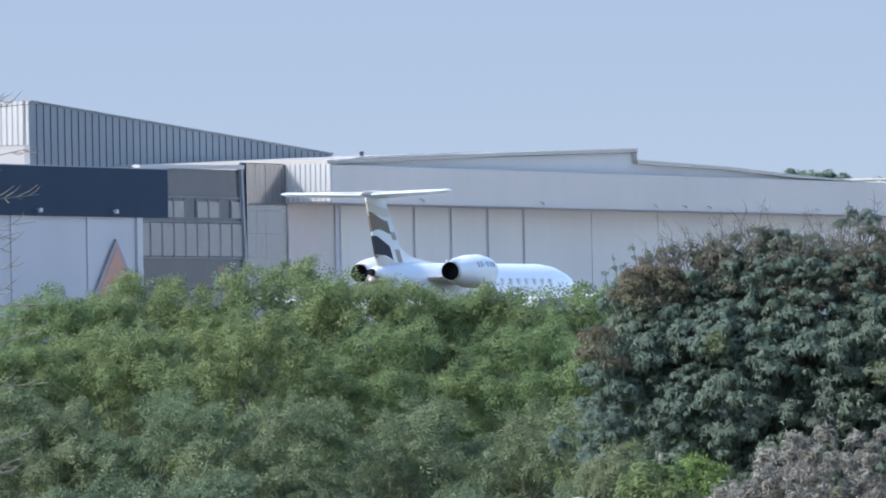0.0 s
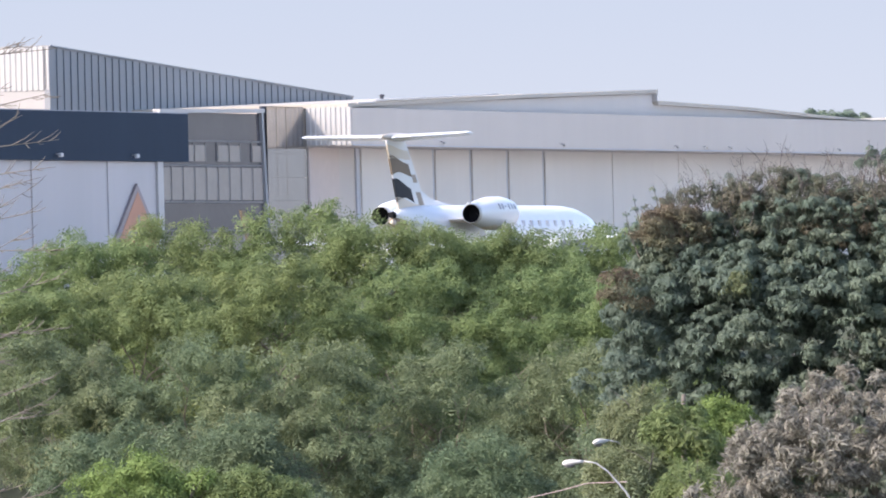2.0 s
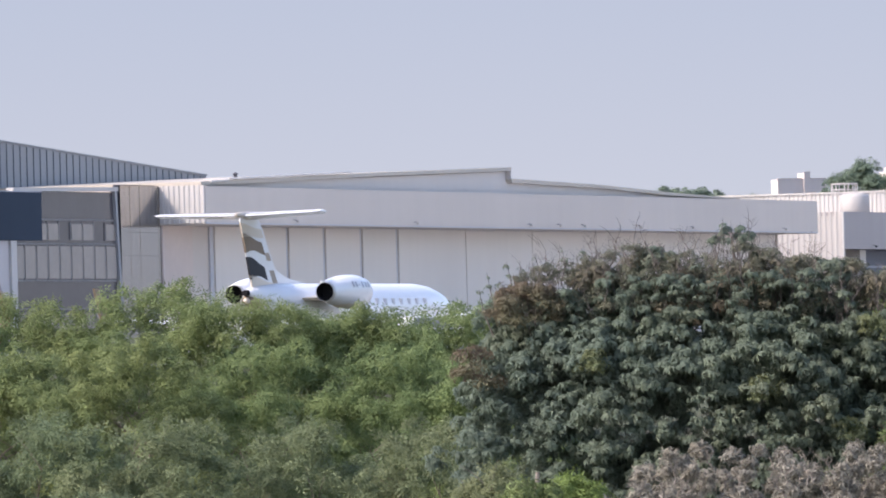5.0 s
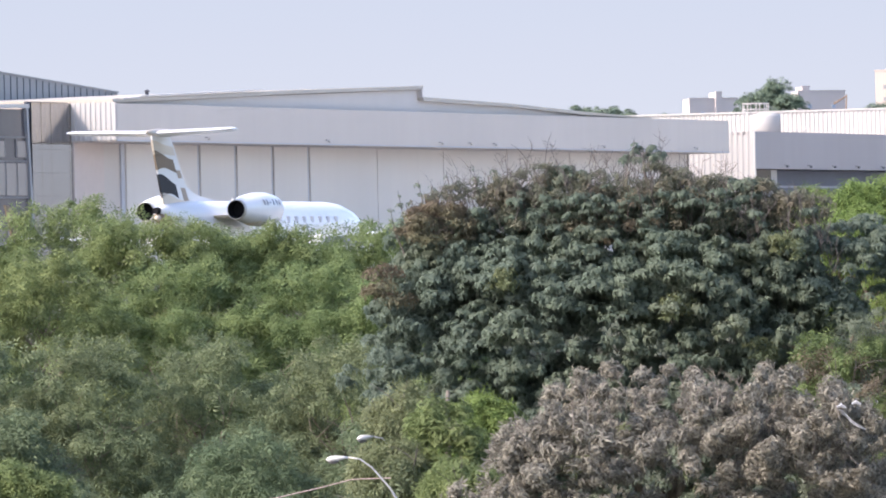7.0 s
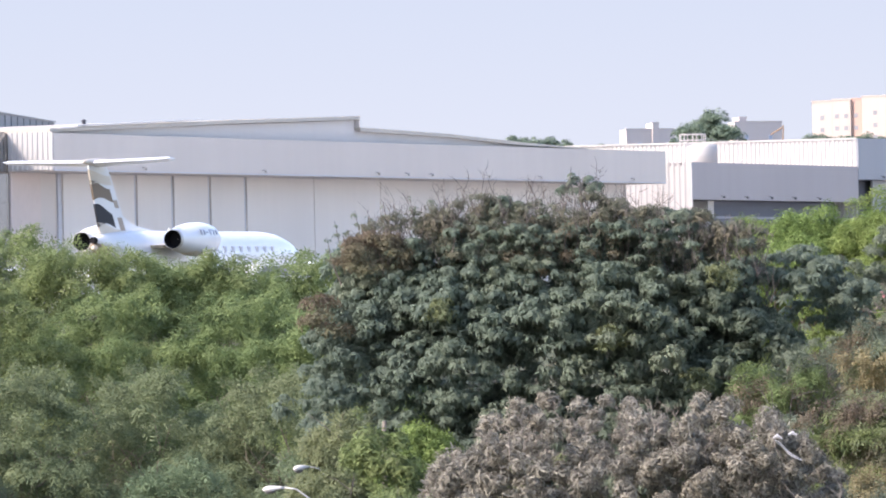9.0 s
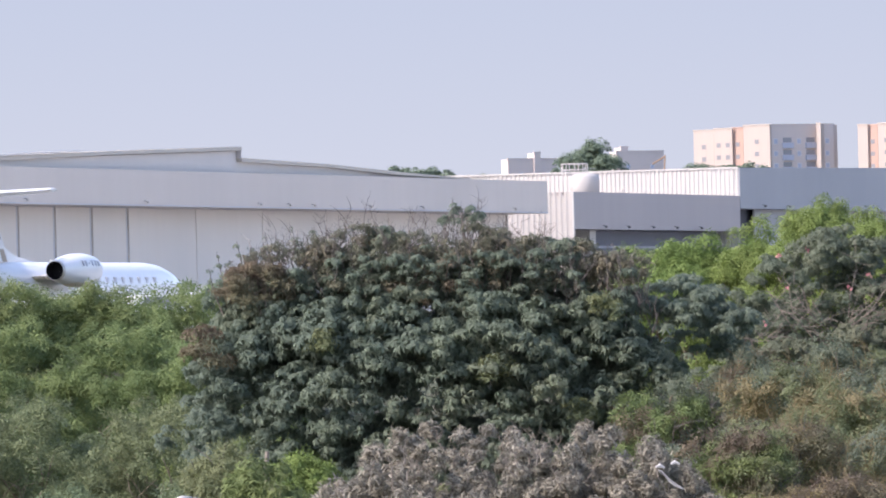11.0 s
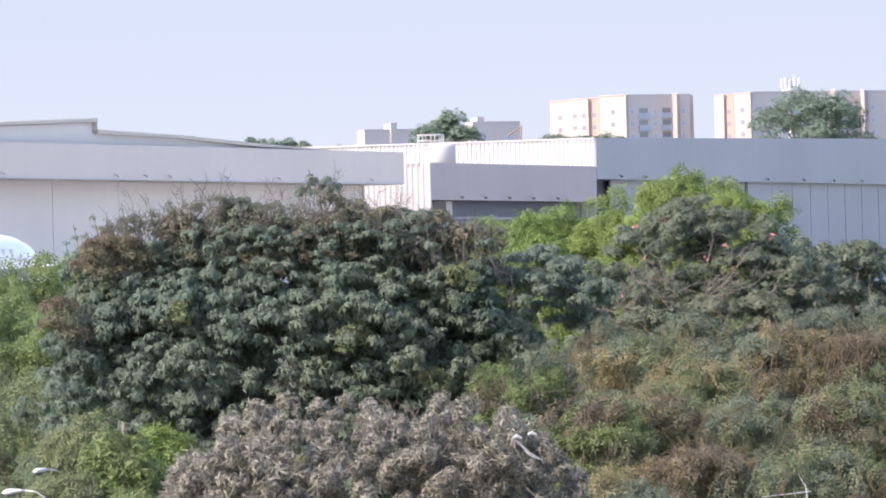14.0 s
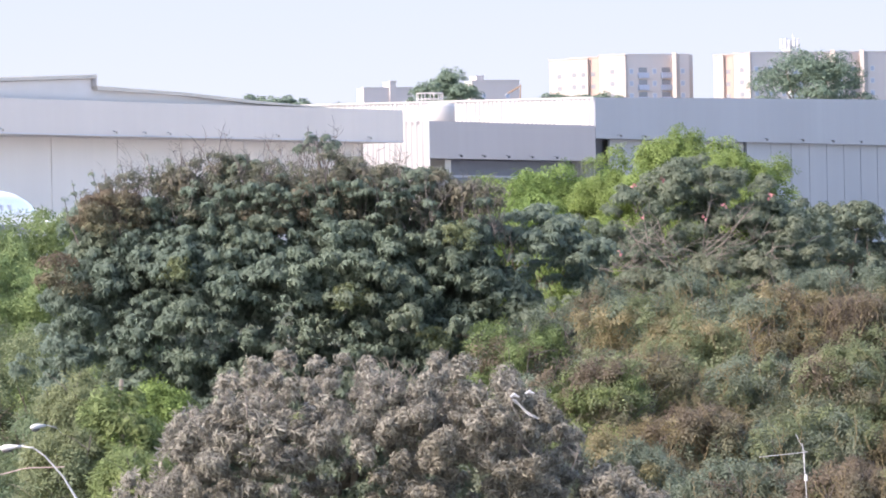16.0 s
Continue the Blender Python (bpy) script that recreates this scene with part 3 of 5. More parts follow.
# ---- the jet: local x points to the nose, y to port ----
def jet():
    m = pose(-12.3, 430, APRON, 0, 0, 70)
    a = thing("business_jet", m, "white twin-engine business jet with a camouflage-painted T-tail", "aircraft")
    zc = 2.55
    prof = [(0.7, 0.10, 0.75), (1.2, 0.28, 0.68), (2.2, 0.55, 0.5), (3.6, 0.82, 0.3), (5.2, 1.02, 0.13), (7.0, 1.14, 0.0), (12, 1.14, 0), (17, 1.14, 0), (20.4, 1.14, 0),
            (21.8, 1.08, -0.03), (23.0, 0.95, -0.12), (24.0, 0.76, -0.22), (24.8, 0.52, -0.33), (25.3, 0.28, -0.41), (25.5, 0.06, -0.46)]
    part("fuselage", lathe([(x, r, zc + d) for x, r, d in prof], 32), "aircraft_white", a, smooth=True)
    part("belly_fairing", lathe([(8.5, 0.1, 1.75), (10, 0.7, 1.85), (12.5, 0.95, 1.9), (15.5, 0.9, 1.9), (17.5, 0.5, 1.8), (18.3, 0.1, 1.7)], 20), "aircraft_beige", a, "beige belly fairing", smooth=True)
    # tail cone underside
    part("tail_fairing", lathe([(0.6, 0.08, 2.95), (1.2, 0.22, 2.98), (2.4, 0.42, 2.78), (3.6, 0.6, 2.55), (5.4, 0.8, 2.28), (7.4, 0.78, 2.12), (8.5, 0.4, 2.0)], 18), "aircraft_beige", a, smooth=True)
    # fin: outline swept back
    fin = prism([(1.6, 3.2), (0.25, 6.35), (0.35, 6.62), (2.1, 6.62), (2.5, 6.3), (4.1, 4.3), (5.2, 3.95), (8.2, 3.65), (8.2, 3.3), (4, 3.0)], -0.035, 0.035)
    bmesh.ops.bevel(fin, geom=[e for e in fin.edges if abs(e.verts[0].co.y - e.verts[1].co.y) < 0.01], offset=0.02, segments=2, affect="EDGES")
    f = part("fin", fin, "aircraft_white", a, "white swept fin")
    # camouflage bands on both sides
    def band(z0, z1, mat, wave, trail, lead, name):
        def xt(z):
            return 1.6 - (z - 3.2) * 1.35 / 3.15
        def xl(z):
            return 2.5 + (6.3 - z) * 1.6 / 2.0 - 0.08
        n = 14
        lo, hi = [], []
        for i in range(n + 1):
            t = trail + (lead - trail) * i / n
            za, zb = z0 + wave * math.sin(t * 5.5), z1 + wave * math.sin(t * 5.5 + 0.9) - 0.25 * t
            lo.append((xt(za) + (xl(za) - xt(za)) * t, za))
            hi.append((xt(zb) + (xl(zb) - xt(zb)) * t, zb))
        part("paint_band", prism(lo + hi[::-1], -0.041, 0.041), mat, f, name)
    band(5.0, 5.75, "aircraft_brown", 0.1, -0.012, 0.8, "brown paint band")
    band(5.66, 6.25, "aircraft_beige", 0.03, -0.012, 0.97, "beige paint band")
    band(3.85, 4.7, "aircraft_black", 0.16, -0.012, 0.62, "black paint band")
    band(3.38, 3.98, "aircraft_beige", 0.08, -0.012, 0.86, "beige paint band")
    band(4.72, 5.25, "aircraft_tan", 0.06, 0.8, 0.98, "tan paint patch")
    band(3.75, 4.5, "aircraft_tan", 0.05, 0.78, 0.96, "tan paint patch")
    part("rudder_foot", box(1.5, 3.3, -0.075, 0.075, 3.22, 3.33, 0.02), "seam", f, "dark gap under the rudder")
    part("tail_outlet", tube([(0.55, 0, 3.28), (0.9, 0, 3.28)], [0.13, 0.16], 14), "exhaust", a, "near-black tail outlet")
    part("tail_panel", lathe([(0.85, 0.2, 2.99), (1.4, 0.3, 2.97), (2.0, 0.36, 2.92), (2.2, 0.2, 2.88)], 18), "aircraft_brown", a, "brown-grey tail panel", smooth=True)
    # T-tail
    for side in (-1, 1):
        bm = bmesh.new()
        ring = []
        for y, xt, xl, th, z in ((0.1, 0.35, 2.35, 0.14, 6.55), (3.6, -0.15, 1.15, 0.09, 6.64), (3.77, -0.1, 0.8, 0.04, 6.66)):
            ring.append([bm.verts.new((xx, side * y, z + zz)) for xx, zz in ((xt, 0), (xt + 0.3 * (xl - xt), th), (xt + 0.75 * (xl - xt), th), (xl, 0.0), (xt + 0.75 * (xl - xt), -th), (xt + 0.3 * (xl - xt), -th))])
        for r, q in zip(ring, ring[1:]):
            for k in range(6):
                bm.faces.new((r[k], r[(k + 1) % 6], q[(k + 1) % 6], q[k]))
        bm.faces.new(ring[0])
        bm.faces.new(ring[-1][::-1])
        tp = part("tailplane", bm, "aircraft_white", a)
        part("elevator_gap", box(0.42, 0.46, min(side * 0.2, side * 3.4), max(side * 0.2, side * 3.4), 6.63, 6.66), "seam", tp)
    part("tail_bullet", lathe([(-0.3, 0.05, 6.6), (0.1, 0.12, 6.6), (1.2, 0.18, 6.58), (2.3, 0.16, 6.58), (2.9, 0.06, 6.56)], 16), "aircraft_beige", a, smooth=True)
    # engines
    for side in (-1, 1):
        y = side * 2.09
        n = part("nacelle", lathe([(5.9, 0.36, 0), (4.70, 0.40, 0), (4.70, 0.42, 0), (4.95, 0.46, 0.01), (5.6, 0.59, 0.02), (6.6, 0.69, 0.03), (7.8, 0.71, 0.03), (8.7, 0.64, 0), (9.05, 0.52, 0)], 28, ), "aircraft_white", a, smooth=True, m=pose(0, y, 3.28))
        part("exhaust_rim", cup([(4.8, 0.44), (4.62, 0.415), (4.62, 0.395), (4.8, 0.39)], 24), "bare_metal", n, "bare metal exhaust rim", smooth=True)
        part("exhaust", cup([(4.63, 0.388), (5.0, 0.38), (5.24, 0.36), (5.24, 0.01)], 24), "exhaust", n, "near-black exhaust opening")
        # Flat near-black disc across the intake mouth.
        part("intake", lathe([(9.05, 0.5, 0), (9.07, 0.5, 0)], 24), "exhaust", n)
        part("lower_cowl", lathe([(5.3, 0.28, -0.22), (6.4, 0.53, -0.18), (7.8, 0.57, -0.17), (8.6, 0.45, -0.16)], 20), "aircraft_beige", n, "beige lower cowling", smooth=True)
        # registration marks as plain bars
        for k, w in enumerate((0.15, 0.15, 0.12, 0.15, 0.15, 0.15)):
            xx = 6.3 + k * 0.36
            bm = bmesh.new()
            zz0, zz1 = ((0.18, 0.42) if k != 2 else (0.27, 0.33))
            r = 0.70
            vs = []
            for z in (zz0, (zz0 + zz1) / 2, zz1):
                yy = side * math.sqrt(max(0.01, r * r - (z - 0.03) ** 2))
                vs.append([bm.verts.new((xx + dx, yy + side * d, z)) for dx in (0, w) for d in (0.0, 0.02)])
            for p, q in zip(vs, vs[1:]):
                for i, j in ((0, 2), (2, 3), (3, 1), (1, 0)):
                    bm.faces.new((p[i], p[j], q[j], q[i]))
            part("marking", bm, "seam", n)
        part("pylon", prism([(5.0, 2.95), (4.9, 3.05), (8.4, 3.25), (8.6, 3.05), (8.2, 2.9)], min(side * 0.7, side * 1.5), max(side * 0.7, side * 1.5)), "aircraft_beige", a)
    # wings with winglets
    for side in (-1, 1):
        bm = bmesh.new()
        ring = []
        for y, xt, xl, th, z in ((0.6, 9.6, 15.0, 0.24, 1.75), (3.6, 9.6, 12.6, 0.17, 1.9), (9.7, 8.1, 9.5, 0.07, 2.35)):
            ring.append([bm.verts.new((xx, side * y, z + zz)) for xx, zz in ((xt, 0), (xt + 0.35 * (xl - xt), th), (xt + 0.75 * (xl - xt), th), (xl, 0.0), (xt + 0.75 * (xl - xt), -th), (xt + 0.35 * (xl - xt), -th))])
        for r, q in zip(ring, ring[1:]):
            for k in range(6):
                bm.faces.new((r[k], r[(k + 1) % 6], q[(k + 1) % 6], q[k]))
        bm.faces.new(ring[0])
        bm.faces.new(ring[-1][::-1])
        w = part("wing", bm, "aircraft_white", a)
        part("winglet", prism([(8.1, 2.3), (7.3, 3.75), (7.75, 3.75), (9.5, 2.3)], min(side * 9.66, side * 9.76), max(side * 9.66, side * 9.76)), "aircraft_brown", w, "brown winglet")
        for x, y in ((11.4, 2.1), (11.9, 2.1)):
            part("wheel", tube([(x, side * y - 0.12, 0.39), (x, side * y + 0.12, 0.39)], [0.38, 0.38], 18), "rubber", a)
        part("gear_leg", tube([(11.65, side * 2.1, 0.4), (11.65, side * 2.1, 1.8)], [0.09, 0.11], 10), "bare_metal", a)
    part("gear_leg", tube([(22.6, 0, 0.35), (22.5, 0, 1.7)], [0.07, 0.09], 10), "bare_metal", a)
    part("wheel", tube([(22.6, -0.25, 0.3), (22.6, -0.08, 0.3)], [0.3, 0.3], 16), "rubber", a)
    part("wheel", tube([(22.6, 0.08, 0.3), (22.6, 0.25, 0.3)], [0.3, 0.3], 16), "rubber", a)
    for i in range(9):
        for side in (-1, 1):
            x = 11.4 + i * 0.98
            bm = box(x, x + 0.28, min(side * 1.02, side * 1.135), max(side * 1.02, side * 1.135), zc + 0.2, zc + 0.48, 0.02)
            part("cabin_window", bm, "post", a)
    part("beacon", tube([(9.6, 0, 3.65), (9.6, 0, 3.85)], [0.05, 0.02], 8), "lamp_white", a)
    part("aerial_blade", prism([(13.6, 3.66), (13.3, 3.95), (13.5, 3.95), (13.9, 3.66)], -0.02, 0.02), "aircraft_white", a)


jet()


# ---- plants ----
rng = np.random.default_rng(7)


def frames_from(normals, spin):
    """Random turns whose third axis is the given normal."""
    n = normals / np.linalg.norm(normals, axis=1, keepdims=True)
    ref = np.where(np.abs(n[:, 2:3]) < 0.9, np.array([[0, 0, 1.0]]), np.array([[1.0, 0, 0]]))
    a = np.cross(ref, n)
    a /= np.linalg.norm(a, axis=1, keepdims=True)
    b = np.cross(n, a)
    c, s = np.cos(spin)[:, None], np.sin(spin)[:, None]
    return np.stack([a * c + b * s, -a * s + b * c, n], axis=2)


def stamp(name, template, places, turns, sizes):
    """One mesh of a small template (verts, quads) set at many places."""
    tv, tf = np.array(template[0], float), np.array(template[1], int)
    v = (np.einsum("nij,kj->nki", turns, tv) * sizes[:, None, None] + places[:, None, :]).reshape(-1, 3)
    f = (tf[None] + (np.arange(len(places)) * len(tv))[:, None, None]).reshape(-1, tf.shape[1])
    me = bpy.data.meshes.new(name)
    k = tf.shape[1]
    me.vertices.add(len(v))
    me.vertices.foreach_set("co", v.ravel())
    me.loops.add(f.size)
    me.loops.foreach_set("vertex_index", f.ravel())
    me.polygons.add(len(f))
    me.polygons.foreach_set("loop_start", np.arange(0, f.size, k))
    me.polygons.foreach_set("loop_total", np.full(len(f), k))
    me.update(calc_edges=True)
    return me


def blade(length, width, droop, sx=0.0, sy=1.0):
    """A pointed leaf from the origin, along the heading (sx, sy), hanging by droop."""
    d, e = Vector((sx, sy, 0)).normalized(), Vector((sy, -sx, 0)).normalized()
    mid = d * (0.45 * length) + Vector((0, 0, -0.05 * droop))
    v = [(0, 0, 0), tuple(mid - e * (0.56 * width)), tuple(d * length + Vector((0, 0, -droop))), tuple(mid + e * (0.56 * width))]
    return v, [(0, 1, 2, 3)]


def palmate(n, length, width, droop):
    """A rosette of n drooping leaflets."""
    v, f = [], []
    for i in range(n):
        a = 2 * math.pi * (i + 0.3 * math.sin(i * 2.3)) / n
        bv, bf = blade(length * (0.85 + 0.3 * ((i * 37) % 10) / 10), width, droop, math.cos(a), math.sin(a))
        f += [tuple(k + len(v) for k in q) for q in bf]
        v += bv
    return v, f


PALM = palmate(6, 0.165, 0.046, 0.10)
ROSETTE = palmate(4, 0.115, 0.040, 0.05)
SMALL = palmate(4, 0.105, 0.026, 0.05)
FEATHER = ([(0, 0, 0), (-0.030, 0.10, 0.004), (0, 0.235, -0.06), (0.030, 0.12, -0.01)], [(0, 3, 2, 1)])


def frond(length, leaf, width, droop):
    """A drooping compound leaf: two pairs of leaflets and a tip, one triangle each."""
    v, f = [], []
    for t, a in ((0.12, 1.0), (0.2, -1.0), (0.5, 0.85), (0.58, -0.85), (0.72, 0.0)):
        c = Vector((0, t * length, -droop * t * t))
        d = Vector((math.sin(a), math.cos(a), -0.35)).normalized()
        e = Vector((math.cos(a), -math.sin(a), 0))
        f.append((len(v), len(v) + 1, len(v) + 2))
        v += [tuple(c + d * (0.3 * leaf) - e * (width * 0.5)), tuple(c + d * (0.3 * leaf) + e * (width * 0.5)), tuple(c + d * leaf)]
    return v, f


FROND = frond(0.28, 0.20, 0.046, 0.15)
DRY = palmate(3, 0.145, 0.034, 0.085)
TUFT = palmate(4, 0.26, 0.11, 0.05)


def lobes_in(radii, count, size, power=1.0, seed=0, hollow=0.62):
    """Clump centres near the outside of an ellipsoid, with an uneven outline."""
    g = np.random.default_rng(seed)
    d = g.normal(size=(count, 3))
    d /= np.linalg.norm(d, axis=1, keepdims=True)
    d[:, 2] = np.where(d[:, 2] < -0.55, -d[:, 2], d[:, 2])
    r = g.uniform(hollow, 1.02, count) ** 0.8
    d = np.sign(d) * np.abs(d) ** power
    p = d * r[:, None] * np.array(radii)
    return p, g.uniform(0.65, 1.35, count) * size


def leaf_cloud(centres, sizes, per, up=0.6, out=1.0, seed=0, squash=0.8, spread=0.35):
    """Places and normals of leaves on and in the clumps."""
    g = np.random.default_rng(seed)
    n = len(centres)
    idx = g.choice(n, size=int(per * n), p=sizes ** 2 / (sizes ** 2).sum())
    d = g.normal(size=(len(idx), 3))
    d /= np.linalg.norm(d, axis=1, keepdims=True)
    d[:, 2] = np.where(d[:, 2] < -0.3, -0.6 * d[:, 2], d[:, 2])
    r = 1 - spread * g.random(len(idx)) ** 1.5
    p = centres[idx] + d * (r * sizes[idx])[:, None] * np.array([1, 1, squash])
    nrm = out * d + np.array([0, 0, up]) + 0.35 * g.normal(size=d.shape)
    return p, nrm, g


def crown(name, radii, count, size, per, template, mat, parent, at, seed, up=0.6, label="", scale=(0.75, 1.25), keep=None, squash=0.8, power=1.0, spread=0.35, clumps=0, clump=0.9, hollow=0.62):
    if clumps:
        big, wide = lobes_in(np.maximum(0.3, np.array(radii) - 0.25 * clump), clumps, clump, power, seed=seed, hollow=hollow)
        c, _, g0 = leaf_cloud(big, wide, count / clumps, seed=seed + 5, squash=0.85, spread=0.3)
        s = g0.uniform(0.65, 1.35, len(c)) * size
    else:
        c, s = lobes_in(radii, count, size, power, seed=seed, hollow=hollow)
    p, nrm, g = leaf_cloud(c, s, per, up=up, seed=seed + 1, squash=squash, spread=spread)
    if keep is not None:
        k = keep(p)
        p, nrm = p[k], nrm[k]
    me = stamp(name, template, p, frames_from(nrm, g.uniform(0, 6.283, len(p))), g.uniform(*scale, len(p)))
    return link(name, me, mat, parent, label, pose(*at))


def limbs(base, top, spread, count, r, seed, bm=None, twigs=3, sides=7):
    """A tapered trunk with crooked limbs that reach into a crown."""
    g = random.Random(seed)
    bm = bm or bmesh.new()
    b, t = Vector(base), Vector(top)
    mid = b.lerp(t, 0.5) + Vector((g.uniform(-0.3, 0.3), g.uniform(-0.3, 0.3), 0))
    tube([b, b.lerp(mid, 0.5), mid, t], [r, r * 0.85, r * 0.7, r * 0.45], 10, bm)
    for i in range(count):
        f = g.uniform(0.45, 1.0)
        s = mid.lerp(t, (f - 0.45) / 0.55)
        a = 2 * math.pi * (i + g.random() * 0.6) / count
        e = t + Vector((math.cos(a) * spread[0] * g.uniform(0.5, 1.0), math.sin(a) * spread[1] * g.uniform(0.5, 1.0), spread[2] * g.uniform(0.1, 1.0)))
        k = s.lerp(e, 0.5) + Vector((g.uniform(-0.3, 0.3), g.uniform(-0.3, 0.3), g.uniform(-0.2, 0.4)))
        tube([s, s.lerp(k, 0.6), k, e], [r * 0.4, r * 0.33, r * 0.25, r * 0.08], sides, bm, False)
        for j in range(twigs):
            q = k.lerp(e, g.uniform(0.1, 0.9))
            w = q + Vector((g.uniform(-0.9, 0.9), g.uniform(-0.9, 0.9), g.uniform(0.1, 0.9)))
            tube([q, q.lerp(w, 0.5) + Vector((0, 0, 0.06)), w], [r * 0.13, r * 0.09, r * 0.03], 5, bm, False)
    return bm


def tree(name, x, y, top, radii, label, leaf, mat, bark, seed, count=60, size=0.9, per=130, up=0.6, category="tree", group="", trunk=0.2, scale=(0.75, 1.25), squash=0.8, clumps=0, clump=0.9):
    """A tree whose crown's top stands at the height top, rooted in the ground."""
    gz = ground_height(x, y)
    t = thing(name, pose(x, y, gz), label, category, group)
    cz = top - gz - radii[2]
    part("trunk", limbs((0, 0, -0.3), (0.2, 0.1, max(1.0, cz)), (radii[0] * 0.8, radii[1] * 0.8, radii[2] * 0.8), 7, trunk, seed), bark, t, smooth=True)
    crown("crown", radii, count, size, per, leaf, mat, t, (0, 0, cz), seed, up, scale=scale, squash=squash, clumps=clumps, clump=clump)
    return t


def bank_trees():
    """Feathery green trees that cover the bank, in rising rows."""
    g = random.Random(3)
    variants = {}
    rows = [(301, (-17.6, -14.6, -11.7, -8.9, -7.0, -5.2, -3.6, -2.0), (2.95, 3.2, 3.5, 3.25, 2.8, 2.65, 2.6, 2.75), "leaf_hedge", (2.9, 2.6, 3.5)),
            (288, (-19.2, -15.4, -11.6, -7.8, -4.0, -0.9), (1.5, 1.9, 1.8, 1.6, 1.5, 1.3), "leaf_hedge", (2.9, 2.6, 3.5)),
            (275, (-17.0, -13.3, -9.7, -6.1, -2.5), (-0.5, -0.2, -0.4, -0.5, -0.6), "leaf_dull", (2.7, 2.3, 3.2)),
            # The two lowest rows wear darker leaves in place of shade.
            (263, (-14.9, -11.6, -5.4, -1.6), (-2.5, -2.3, -2.9, -2.7), "leaf_shaded", (1.8, 1.7, 2.6)),
            (251, (-13.0, -9.6, -6.3, -3.2), (-3.6, -4.1, -4.4, -4.6), "leaf_shaded", (1.6, 1.5, 2.3))]
    words = {"leaf_hedge": "feathery light green tree growing densely on the bank", "leaf_dull": "feathery dull green tree growing densely on the bank",
             "leaf_shaded": "feathery green tree low on the bank, leaf colour darkened for shade"}
    for y, xs, tops, mat, radii in rows:
        made = variants.setdefault((mat, radii), [])
        for x, top in zip(xs, tops):
            yy = y + g.uniform(-2, 2)
            if len(made) < 2:
                k = int(radii[0] / 2.9 * 420)
                made.append((tree("bank_tree", x, yy, top, radii, words[mat], FROND, mat, "bark", 20 + len(made) + len(variants) * 3, k, 0.34, 22, 0.5, group="bank trees", scale=(0.6, 1.2), trunk=0.1, squash=0.9, clumps=int(k / 10), clump=0.95), top))
                continue
            src, was = made[g.randrange(2)]
            copy_thing(src, pose(x, yy, src.matrix_basis.translation.z + top - was, 0, 0, g.uniform(0, 360)))


def twig_tops(bm, g, count, x0, x1, height, y0=-1.4, y1=1.0, long=(0.5, 1.3), thick=1.0):
    """Bare crooked twigs along the top of a crown."""
    for i in range(count):
        x = g.uniform(x0, x1)
        s = Vector((x, g.uniform(y0, y1), height(x) - g.uniform(0.5, 1.5)))
        lean = g.uniform(-0.45, 0.45)
        size = g.uniform(*long)
        pts = [s]
        for j in range(3):
            pts.append(pts[-1] + Vector((lean * size / 3 + g.uniform(-0.12, 0.12), g.uniform(-0.08, 0.08), size / 3)))
        tube(pts, [r * thick for r in (0.017, 0.013, 0.009, 0.004)], 4, bm, False)
        for j in range(5):
            q = pts[g.randrange(1, 3)].lerp(pts[3], g.uniform(0, 0.8))
            w = q + Vector((g.uniform(-0.3, 0.3), g.uniform(-0.1, 0.1), g.uniform(0.05, 0.35)))
            tube([q, q.lerp(w, 0.5) + Vector((0.03, 0, 0)), w], [r * thick for r in (0.008, 0.006, 0.003)], 3, bm, False)


